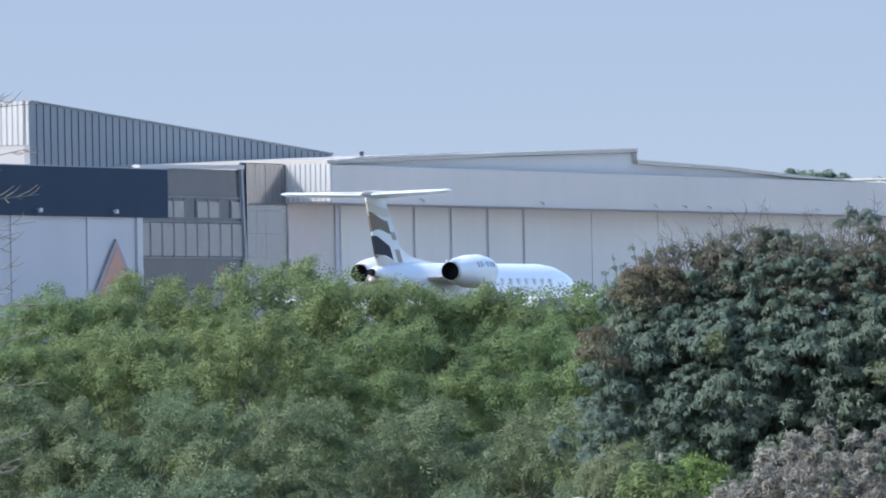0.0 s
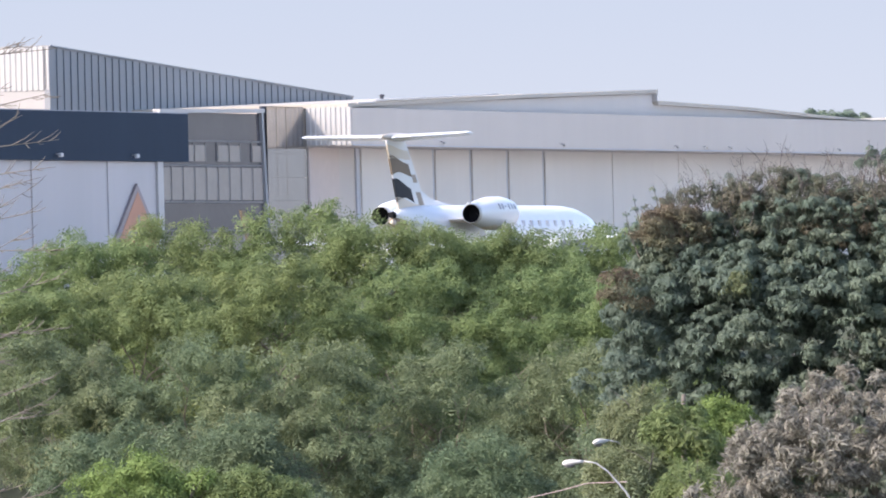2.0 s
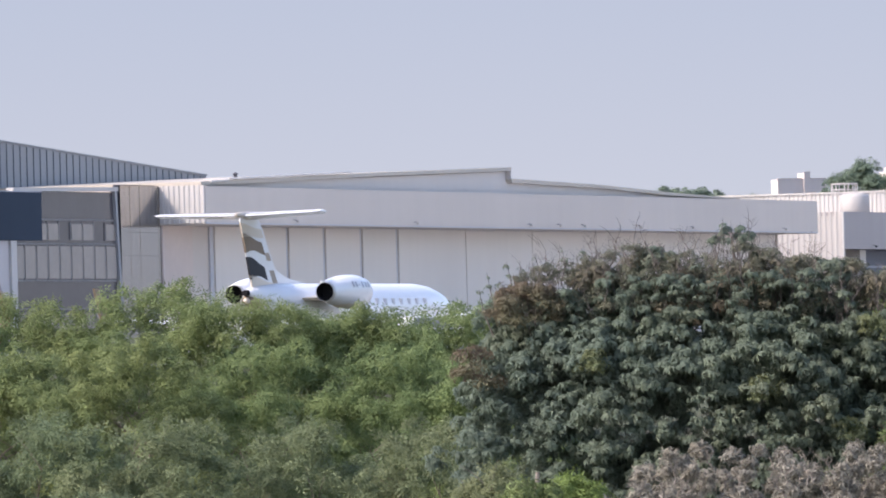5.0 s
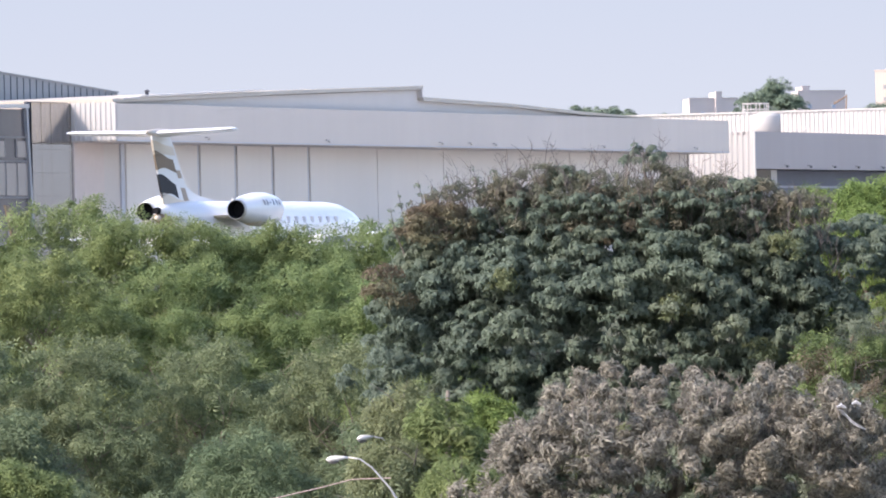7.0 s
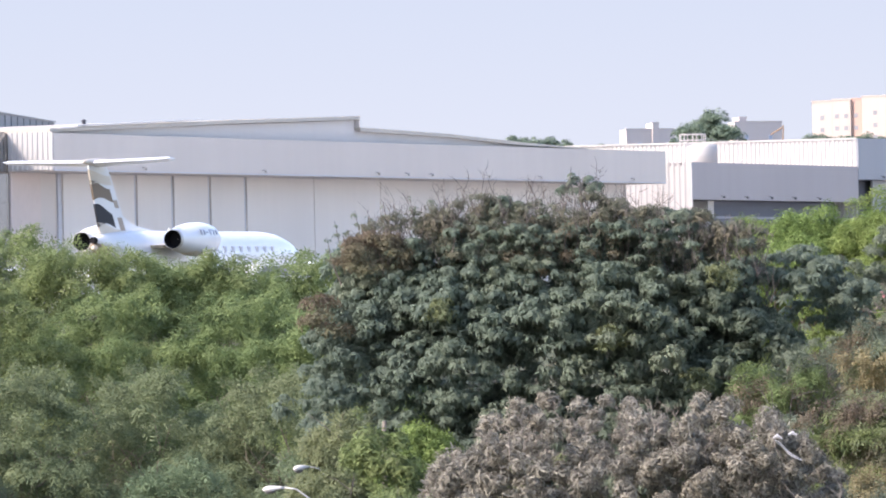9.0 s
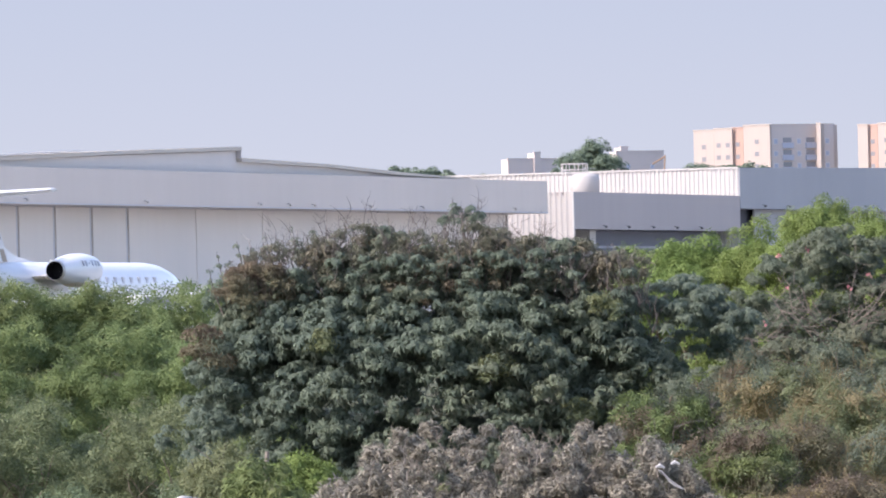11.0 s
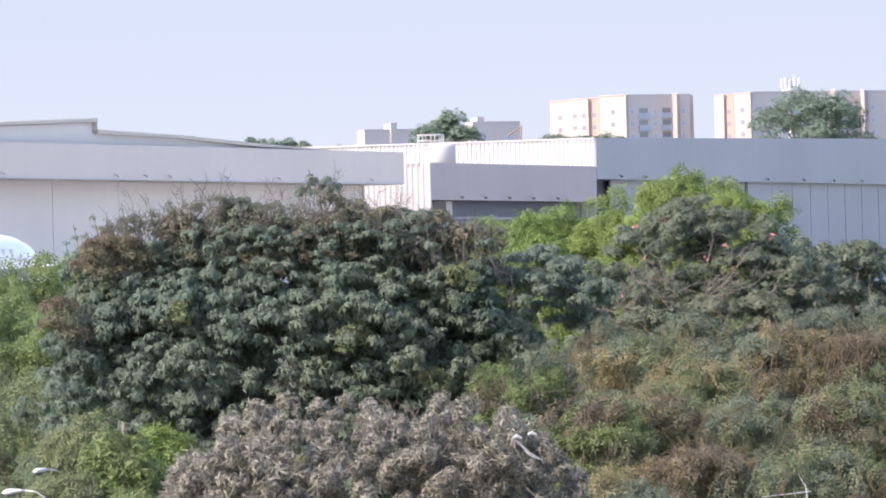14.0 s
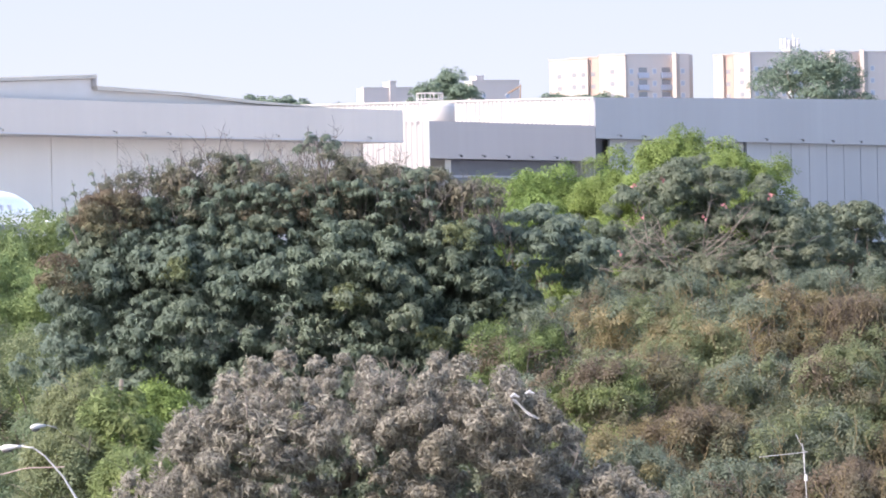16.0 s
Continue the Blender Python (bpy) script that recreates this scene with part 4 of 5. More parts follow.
def dark_tree():
    gz = ground_height(5, 250)
    t = thing("dark_tree", pose(5.0, 250, gz), "broad dark green tree with palm-shaped leaf clusters and bare twigs", "tree")
    part("trunk", limbs((0, 0, -0.3), (0.3, 0, 8.0), (5.0, 2.4, 3.8), 12, 0.34, 5, twigs=5), "bark", t, smooth=True)
    base = -gz
    crown("crown", (6.3, 2.8, 4.4), 1500, 0.27, 15, PALM, "leaf_dark", t, (-0.8, 0, base - 1.9), 41, 0.8, squash=0.7, power=0.8, spread=0.7, clumps=260, clump=0.5, hollow=0.86)
    crown("crown", (2.3, 1.7, 3.1), 330, 0.30, 12, PALM, "leaf_dark", t, (4.9, 0.6, base - 0.9), 59, 0.8, squash=0.48, power=0.85, spread=0.6, clumps=50, clump=0.5, hollow=0.86)
    for i, (x, z, r) in enumerate(((-3.4, 3.0, 0.55), (-1.9, 3.35, 0.5), (0.9, 3.1, 0.6), (2.3, 3.0, 0.5), (3.6, 2.6, 0.6))):
        crown("upper_clump", (r, 0.5, r * 0.8), 16, 0.2, 12, PALM, "leaf_dark" if i % 2 else "leaf_brush", t, (x, -0.4, base + z), 270 + i, 0.8, "uneven leafy clump")
    crown("crown", (5.2, 1.7, 2.1), 620, 0.28, 15, PALM, "leaf_dark", t, (-1.0, 0.3, base + 1.0), 43, 0.8, squash=0.65, spread=0.7, hollow=0.85)
    crown("crown", (5.6, 2.0, 3.2), 800, 0.28, 13, PALM, "leaf_dark", t, (-0.3, -0.4, base - 4.2), 44, 0.8, squash=0.65, power=0.8, spread=0.7, hollow=0.86)
    crown("crown", (4.2, 0.8, 2.6), 420, 0.26, 14, PALM, "leaf_dark", t, (-1.0, -1.6, base - 1.2), 47, 0.8, squash=0.65, spread=0.7, hollow=0.85)
    crown("crown", (2.8, 0.7, 2.2), 210, 0.3, 12, PALM, "leaf_dark", t, (0.5, -0.9, base - 0.8), 57, 0.8, squash=0.65, spread=0.7, hollow=0.85)
    crown("crown", (1.3, 1.0, 1.5), 90, 0.26, 16, PALM, "leaf_dark", t, (-5.2, 0.2, base + 1.3), 65, 0.8, squash=0.55, spread=0.6)
    crown("crown", (5.0, 0.8, 1.35), 170, 0.22, 13, PALM, "leaf_dark", t, (-0.5, -1.1, base + 1.95), 67, 0.8, squash=0.55, spread=0.6, scale=(0.6, 1.0))
    crown("inner_crown", (5.9, 2.3, 4.0), 900, 0.42, 15, PALM, "leaf_dark", t, (-0.8, -0.1, base - 1.9), 61, 0.5, power=0.8, spread=1.0)
    crown("inner_crown", (5.0, 1.6, 2.6), 420, 0.42, 14, PALM, "leaf_dark", t, (-0.5, -0.6, base - 3.8), 63, 0.5, power=0.8, spread=1.0)
    crown("rust_foliage", (1.0, 0.9, 0.62), 60, 0.26, 120, FEATHER, "leaf_rust", t, (-5.1, -1.0, base + 2.3), 45, 0.4, "rust-brown foliage", (0.3, 0.6), spread=0.9)
    for i, (x, z, r) in enumerate(((-4.7, 2.9, 0.6), (-3.7, 3.15, 0.5), (-2.6, 3.35, 0.65), (-1.3, 3.2, 0.5), (0.4, 3.3, 0.6), (1.6, 3.1, 0.5), (2.8, 2.9, 0.6), (4.0, 2.5, 0.6))):
        crown("olive_foliage", (r, 0.5, 0.8 * r), 16, 0.2, 60, FEATHER, "leaf_brush", t, (x, -0.5, base + z), 310 + i, 0.4, "olive-green fine foliage", (0.3, 0.65), spread=1.0)
    crown("olive_foliage", (5.0, 1.1, 1.0), 190, 0.26, 60, FEATHER, "leaf_brush", t, (-0.6, -0.3, base + 2.35), 46, 0.4, "olive-green fine foliage", (0.35, 0.75), spread=0.7)
    crown("rust_foliage", (4.8, 1.0, 0.9), 110, 0.22, 60, FEATHER, "leaf_brush", t, (-0.5, -0.5, base + 2.6), 48, 0.4, "olive-brown fine foliage", (0.3, 0.65))
    crown("rust_foliage", (0.6, 0.5, 0.7), 10, 0.3, 120, FEATHER, "leaf_rust", t, (-6.3, -1.6, base + 0.8), 58, 0.4, "rust-brown foliage", (0.4, 0.8))
    for i, (x, z, r) in enumerate(((-3.6, 0.9, 0.35), (0.7, 0.2, 0.4), (2.7, -0.9, 0.35), (-5.3, -2.6, 0.55), (3.4, 1.5, 0.45))):
        crown("yellow_tuft", (r, 0.4, r), 12, 0.2, 60, FEATHER, "leaf_olive", t, (x, -2.3, base + z), 290 + i, 0.4, "yellow-green fine leaves", (0.35, 0.7))
    crown("top_sprig", (0.5, 0.35, 0.42), 14, 0.16, 9, PALM, "leaf_dark", t, (0.0, -0.2, base + 3.9), 49, 0.9, scale=(0.6, 0.95))
    sprigs = ((-6.25, 2.75), (-6.05, 3.15), (-5.75, 2.95), (-5.55, 3.4), (-5.2, 3.3), (-4.85, 3.6), (-4.6, 3.3), (-4.2, 3.75), (-3.7, 3.7))
    centres = np.array([(x + 0.05 * k, -0.4, base + z - 0.24 * k) for x, z in sprigs for k in (0, 1, 2)])
    p, nrm, gs = leaf_cloud(centres, np.full(len(centres), 0.13), 5, up=0.5, seed=250, spread=0.8)
    me = stamp("sprig_leaves", PALM, p, frames_from(nrm, gs.uniform(0, 6.283, len(p))), gs.uniform(0.3, 0.55, len(p)))
    tagged(link("sprig_leaves", me, "leaf_dark", t, "small leaves on bare sprigs"), kind="stuff")
    g = random.Random(9)
    bm = bmesh.new()
    tube([(0.2, -0.1, base + 2.2), (0.1, -0.15, base + 3.2), (0.0, -0.2, base + 4.0)], [0.06, 0.045, 0.02], 6, bm, False)
    for x, z in sprigs:
        tube([(x + 0.35, -0.4, base + z - 1.1), (x + 0.12, -0.4, base + z - 0.5), (x, -0.4, base + z + 0.12)], [0.022, 0.014, 0.006], 5, bm, False)
    twig_tops(bm, g, 230, -5.2, 4.6, lambda x: base + 3.9 - 0.045 * (x + 1.2) ** 2 + 0.3 * math.sin(2.7 * x) * math.sin(1.1 * x + 1), thick=0.7)
    twig_tops(bm, g, 260, -5.4, 4.6, lambda x: base + 3.2 - 0.045 * (x + 1.2) ** 2, -1.2, 1.4, (0.7, 1.5), 0.65)
    tagged(part("twigwork", bm, "twig", t, "bare brown twigs"), kind="stuff")


def grey_shrub():
    gz = -12.9
    t = thing("dry_shrub", pose(4.1, 205, gz), "wide shrub with dry grey-beige leaves", "shrub")
    part("trunk", limbs((0, 0, -0.3), (0.2, 0, 6.5), (3.2, 1.4, 2.6), 10, 0.3, 15, twigs=3), "bark", t, smooth=True)
    def slope(p):
        """The shrub falls away on the side of the lamps."""
        wave = 0.25 * np.sin(p[:, 0] * 5.1) + 0.2 * np.sin(p[:, 0] * 11.3 + p[:, 1] * 3)
        return p[:, 2] - 5.35 < -1.0 + 1.05 * (p[:, 0] + 2.1) + wave
    crown("crown", (5.2, 3.2, 4.4), 860, 0.26, 80, DRY, "leaf_dry", t, (0.5, 0, -gz - 5.35), 51, -0.1, keep=slope, power=0.72, spread=1.0, squash=1.1, scale=(0.6, 1.3))
    crown("crown", (2.0, 1.6, 1.7), 120, 0.26, 70, DRY, "leaf_dry", t, (5.0, -0.6, -gz - 4.9), 55, -0.1, power=0.72, spread=1.0, squash=1.1, scale=(0.6, 1.3))
    g = random.Random(19)
    bm = bmesh.new()
    crown("sprig_tuft", (5.0, 3.0, 4.2), 70, 0.2, 26, FEATHER, "leaf_olive", t, (0, 0, -gz - 5.3), 53, 0.3, "yellowish sprigs", (0.4, 0.8), power=0.72)
    twig_tops(bm, g, 60, -5.0, 5.0, lambda x: -gz - 0.85 - 0.05 * x * x - max(0.0, -1.6 - x) * 0.95, -2.8, 1.0, (0.35, 0.7))
    tagged(part("twigwork", bm, "pale_twig", t, "dry pale twigs"), kind="stuff")
    s = thing("plastic_sheet", pose(8.0, 201.2, -1.95), "torn white plastic sheet caught in a dry shrub", "plastic sheet")
    bm = bmesh.new()
    pts = [(-0.2, 0.16), (-0.13, 0.14), (-0.04, 0.05), (0.06, -0.06), (0.17, -0.14), (0.27, -0.2)]
    rows = [[bm.verts.new((x + 0.02 * j, 0.05 * math.sin(3 * x + j) + 0.03 * j, z - 0.05 * j * (1 - 0.8 * abs(i - 2) / 4))) for j in range(4)] for i, (x, z) in enumerate(pts)]
    for r, q in zip(rows, rows[1:]):
        for j in range(3):
            bm.faces.new((r[j], r[j + 1], q[j + 1], q[j]))
    sh = part("sheet", bm, "plastic", s)
    solid = sh.modifiers.new("thick", "SOLIDIFY")
    solid.thickness = 0.012
    for dx, dz in ((-0.24, 0.2), (0.06, 0.26)):
        part("shred", tube([(dx, 0, dz), (dx + 0.08, 0.02, dz + 0.04), (dx + 0.18, 0, dz - 0.01)], [0.02, 0.045, 0.015], 6), "plastic", s, "white plastic shred")


def green_trees():
    """Fresh green trees behind the flowering tree."""
    k = 0
    for x, y, top, rx, rz in ((12.6, 285, 3.6, 2.0, 2.9), (13.9, 283, 3.85, 1.8, 2.9), (15.3, 281, 4.1, 1.8, 3.0), (16.8, 280, 4.0, 1.7, 3.0), (11.0, 287, 3.15, 1.8, 2.6), (9.9, 292, 2.6, 1.5, 2.4)):
        tree("green_tree", x, y, top, (rx, 1.9, rz), "fresh light green feathery tree on the bank", FROND, "leaf_fresh", "bark", 60 + k, 330, 0.27, 44, 0.45, group="green trees", scale=(0.5, 1.0), squash=1.4, clumps=34, clump=0.72)
        k += 1
    for x, y, top, rx, rz in ((18.4, 268, 2.45, 1.6, 3.4), (20.0, 274, 2.3, 1.9, 3.6), (22.4, 276, 1.9, 2.1, 3.6), (25.2, 277, 1.8, 2.3, 3.4)):
        tree("bank_tree", x, y, top, (rx, 2.0, rz), "mid-green leafy tree on the bank beside a hangar", ROSETTE, "leaf_flower_tree", "bark", 70 + k, 260, 0.30, 44, 0.6, group="leafy trees", clumps=34, clump=0.7)
        k += 1


def flowering_tree():
    x, y, top = 14.7, 261, 3.3
    t = tree("flowering_tree", x, y, top, (3.9, 2.2, 3.1), "dull green tree with pale crooked branches and a few pink flowers", SMALL, "leaf_flower_tree", "bark_pale", 81, 420, 0.26, 62, 0.6, trunk=0.16, clumps=90, clump=0.5)
    gz = ground_height(x, y)
    crown("lower_crown", (3.5, 1.2, 2.0), 240, 0.26, 56, SMALL, "leaf_flower_tree", t, (0.2, -0.5, top - gz - 3.4), 83, 0.6)
    g = random.Random(4)
    bm = bmesh.new()
    for i in range(24):
        a = g.uniform(0.05, 3.1)
        reach = g.uniform(1.2, 3.0)
        s = Vector((g.uniform(-0.6, 0.6), -0.7, top - gz - 2.9 + g.uniform(-0.3, 0.6)))
        e = s + Vector((math.cos(a) * reach * 1.05, g.uniform(-1.0, -0.3), math.sin(a) * reach * 0.85))
        k = s.lerp(e, 0.5) + Vector((g.uniform(-0.35, 0.35), -0.3, g.uniform(-0.3, 0.15)))
        h = k.lerp(e, 0.55) + Vector((g.uniform(-0.15, 0.15), 0, g.uniform(-0.12, 0.15)))
        tube([s, k, h, e], [0.02, 0.015, 0.010, 0.004], 6, bm, False)
        for j in range(9):
            q = k.lerp(e, g.uniform(0, 0.9))
            w = q + Vector((g.uniform(-0.55, 0.55), g.uniform(-0.3, 0.1), g.uniform(-0.15, 0.5)))
            tube([q, q.lerp(w, 0.5) + Vector((0, 0, g.uniform(-0.08, 0.05))), w], [0.009, 0.007, 0.004], 5, bm, False)
    part("branchwork", bm, "bark_pale", t, "pale bare branches")
    for dx, dz, n in ((-1.45, -0.35, 6), (-0.7, -0.25, 3), (0.85, -0.9, 5), (2.05, -0.7, 5), (-1.25, -1.2, 3), (0.3, -1.25, 3), (-1.8, -2.1, 3)):
        p = np.array([[dx, -2.3, top - gz + dz]]) + g_norm(n, 0.05)
        me = stamp("flower", palmate(5, 0.055, 0.04, 0.02), p, frames_from(g_norm(n, 1.0), np.linspace(0, 6, n)), np.full(n, 1.0))
        link("flower", me, "petal", t, "pink flower")


def g_norm(n, s):
    return rng.normal(size=(n, 3)) * s


def brush():
    """Low brush, part rust, part yellow-green, in front of the bank."""
    spec = [(10.6, 229, -1.3, 1.2, 1.9, "leaf_hedge"), (9.6, 237, -1.9, 1.1, 1.6, "leaf_flower_tree"), (12.1, 231, -0.95, 1.2, 1.7, "leaf_rust"), (13.0, 243, 0.0, 1.8, 2.0, "leaf_olive"),
            (15.6, 240, 0.1, 1.1, 2.1, "leaf_gold"), (17.3, 240, 0.0, 1.3, 2.1, "leaf_rust"), (19.4, 241, 0.0, 1.6, 2.2, "leaf_flower_tree"), (14.5, 234, -1.4, 1.4, 1.7, "leaf_flower_tree"),
            (13.0, 227, -2.4, 1.4, 1.6, "leaf_rust"), (16.6, 233, -1.4, 1.4, 1.8, "leaf_olive"), (18.8, 233, -1.4, 1.5, 1.9, "leaf_gold"), (15.5, 226, -2.6, 1.5, 1.7, "leaf_flower_tree"),
            (17.9, 226, -2.6, 1.5, 1.7, "leaf_rust"), (10.8, 222, -3.1, 1.2, 1.5, "leaf_flower_tree"), (13.2, 219, -3.7, 1.4, 1.4, "leaf_flower_tree"), (15.8, 216, -3.6, 1.4, 1.4, "leaf_rust"), (18.4, 218, -3.5, 1.5, 1.4, "leaf_rust"),
            (13.3, 237, -0.6, 1.5, 1.9, "leaf_olive"), (20.8, 234, -1.0, 1.6, 2.0, "leaf_rust"), (9.8, 247, -0.4, 1.5, 2.4, "leaf_hedge"), (11.9, 248, 0.3, 1.6, 2.4, "leaf_flower_tree"), (14.4, 249, 0.5, 1.7, 2.4, "leaf_flower_tree"),
            (17.2, 250, 0.7, 1.8, 2.4, "leaf_flower_tree"), (20.0, 251, 0.9, 1.9, 2.4, "leaf_flower_tree")]
    words = {"leaf_rust": "brushwood bush with rust-brown leaves", "leaf_hedge": "light green leafy bush", "leaf_flower_tree": "dull olive-green feathery bush",
             "leaf_olive": "yellow-green feathery bush growing on the bank", "leaf_gold": "brushwood bush with golden dry leaves"}
    for k, (x, y, top, rx, rz, mat) in enumerate(spec):
        gz = ground_height(x, y)
        t = thing("bush", pose(x, y, gz), words[mat], "bush", "brush")
        cz = top - gz - rz
        part("stem", limbs((0, 0, -0.3), (0, 0, max(1, cz - 0.4)), (rx, 1.6, rz * 1.25), 9, 0.10, 90 + k, twigs=6), "twig", t)
        crown("crown", (rx * 1.1, 1.5, rz), 150, 0.27, 24, FROND, mat, t, (0, 0, cz), 100 + k, 0.45, scale=(0.5, 1.0), squash=1.2, spread=0.7, clumps=22, clump=0.5)
        blend = ("leaf_olive", "leaf_flower_tree", "leaf_olive", "leaf_rust", "leaf_gold")
        for j in range(2):
            other = blend[(k * 2 + j * 3) % 5]
            crown("mixed_foliage", (rx * 1.15, 1.5, rz * 1.0), 45, 0.28, 22, FROND, other, t, (0.15 - 0.3 * j, -0.15, cz), 200 + k + 40 * j, 0.45, "foliage of another tint", (0.5, 1.0), squash=1.2, spread=0.8, clumps=12, clump=0.45)
        if mat != "leaf_hedge":
            bm = bmesh.new()
            twig_tops(bm, random.Random(300 + k), 55 if mat in ("leaf_rust", "leaf_gold") else 26, -rx, rx, lambda q: cz + rz * math.sqrt(max(0.05, 1 - (q / rx) ** 2 * 0.9)) + 0.2, -1.6, 0.2, (0.4, 0.9), 0.55)
            tagged(part("twigwork", bm, "dry_stalk", t, "dry golden stalks"), kind="stuff")
    for k, (x, y, top, rx, rz) in enumerate(((-12.9, 245, -2.85, 2.1, 1.5), (-10.4, 245, -3.3, 1.7, 1.4), (-1.0, 246, -1.7, 1.1, 1.6), (0.8, 245, -1.9, 1.1, 1.6), (-1.3, 240.5, -2.9, 1.0, 1.3), (0.4, 239, -3.3, 1.0, 1.2))):
        gz = ground_height(x, y)
        t = thing("bush", pose(x, y, gz), "yellow-green drooping bush by the road", "bush", "roadside bushes")
        cz = top - gz - rz
        part("stem", limbs((0, 0, -0.3), (0, 0, max(1, cz)), (rx, 1.2, rz), 6, 0.1, 120 + k), "twig", t)
        crown("crown", (rx, 1.2, rz), 110, 0.3, 36, FROND, ("leaf_fresh", "leaf_hedge", "leaf_olive")[(0, 1, 2, 0, 2, 1)[k]], t, (0, 0, cz), 130 + k, 0.45, scale=(0.6, 1.1), squash=1.1)


def bare_tree():
    """A leafless tree at the near edge of the bank."""
    gz = ground_height(-15.6, 215)
    t = thing("bare_tree", pose(-15.95, 215, gz), "leafless tree with thin pale branches", "tree")
    g = random.Random(12)
    bm = limbs((0, 0, -0.3), (0, 0, 12.0), (1.4, 1.2, 3.0), 5, 0.16, 8)
    for i in range(30):
        z = 7.6 + i * 0.41
        s = Vector((0.1, 0, z))
        e = s + Vector((g.uniform(1.3, 2.9), g.uniform(-0.8, 0.8), g.uniform(-0.2, 1.1)))
        k = s.lerp(e, 0.55) + Vector((0, 0, g.uniform(-0.25, 0.1)))
        tube([s, k, e], [0.03, 0.015, 0.006], 6, bm, False)
        for j in range(6):
            q = k.lerp(e, g.uniform(0.0, 0.9))
            w = q + Vector((g.uniform(0.1, 0.5), g.uniform(-0.1, 0.1), g.uniform(-0.1, 0.35)))
            tube([q, q.lerp(w, 0.6) + Vector((0, 0, -0.03)), w], [0.012, 0.009, 0.005], 5, bm, False)
    part("branchwork", bm, "pale_twig", t, smooth=True)


def street_lamps():
    """Cobra-head lamps on bent arms."""
    for x, y, z, turn in ((-2.78, 235, -3.08, 0), (-2.12, 243, -2.72, 42)):
        gz = ground_height(x + 1.6, y)
        t = thing("street_lamp", pose(x, y, z, 0, 0, turn), "street lamp with a pale oval head on a bent steel arm", "street lamp", "street lamps")
        part("pole", tube([(2.0, 0, gz - z - 0.1), (1.95, 0, -2.2)], [0.09, 0.07], 12), "galvanised", t)
        part("arm", tube([(1.95, 0, -2.2), (1.75, 0, -1.2), (1.45, 0, -0.68), (1.05, 0, -0.2), (0.78, 0, 0.0), (0.5, 0, 0.05)], [0.04, 0.03, 0.023, 0.02, 0.018, 0.018], 8), "galvanised", t, smooth=True)
        head = part("head", lathe([(-0.01, 0.015, 0), (0.03, 0.05, 0.01), (0.12, 0.072, 0.02), (0.24, 0.066, 0.03), (0.36, 0.043, 0.04), (0.5, 0.024, 0.045)], 16), "lamp_white", t, smooth=True)
        part("lens", lathe([(0.04, 0.025, -0.045), (0.1, 0.06, -0.035), (0.2, 0.06, -0.03), (0.28, 0.025, -0.03)], 12), "mullion", head, "dark lamp lens")
    c = thing("cable", pose(0, 235.5, 0), "sagging reddish cable strung beside a street lamp", "cable")
    part("strand", tube([(-6.5, 0, -4.35), (-5.2, 0, -4.12), (-4.0, 0, -3.95), (-2.9, 0, -3.72), (-2.2, 0, -3.55), (-1.3, 0, -3.54)], [0.013] * 6, 6), "cable", c)
    p = thing("post", pose(0.05, 242.5, ground_height(0, 242.5)), "weathered pale post standing among bushes", "post")
    h = -1.6 - ground_height(0, 242.5)
    part("stake", tube([(0, 0, -0.2), (0, 0, h - 0.5), (0.02, 0, h)], [0.08, 0.07, 0.05], 10), "pale_twig", p)
    gz = ground_height(0.1, 241.5)
    b = thing("bush", pose(0.1, 241.2, gz), "dull green bush hiding the foot of a post", "bush", "roadside bushes")
    part("stem", limbs((0, 0, -0.3), (0, 0, 8.5), (0.9, 0.8, 1.0), 6, 0.1, 125), "twig", b)
    crown("crown", (1.2, 0.9, 1.3), 45, 0.35, 140, FEATHER, "leaf_hedge", b, (0, 0, -2.05 - 1.3 - gz), 135, 0.2, scale=(0.5, 1.0), squash=1.1)


def aerial():
    t = thing("television_aerial", pose(12.12, 180, 0), "thin metal television aerial on a mast", "aerial")
    gz = ground_height(12, 180)
    part("mast", tube([(0.05, 0, gz - 0.1), (0.05, 0, -3.3), (0.0, 0, -2.45)], [0.014, 0.009, 0.007], 8), "galvanised", t)
    part("boom", tube([(-0.78, 0, -2.68), (0.1, 0, -2.6)], [0.007, 0.007], 6), "galvanised", t)
    part("element", tube([(-0.12, 0.0, -2.28), (0.03, 0, -2.58), (0.03, 0, -2.95)], [0.006] * 3, 6), "galvanised", t)
    part("insulator", tube([(0.05, 0, -3.12), (0.05, 0, -3.0)], [0.03, 0.025], 8), "lamp_white", t)


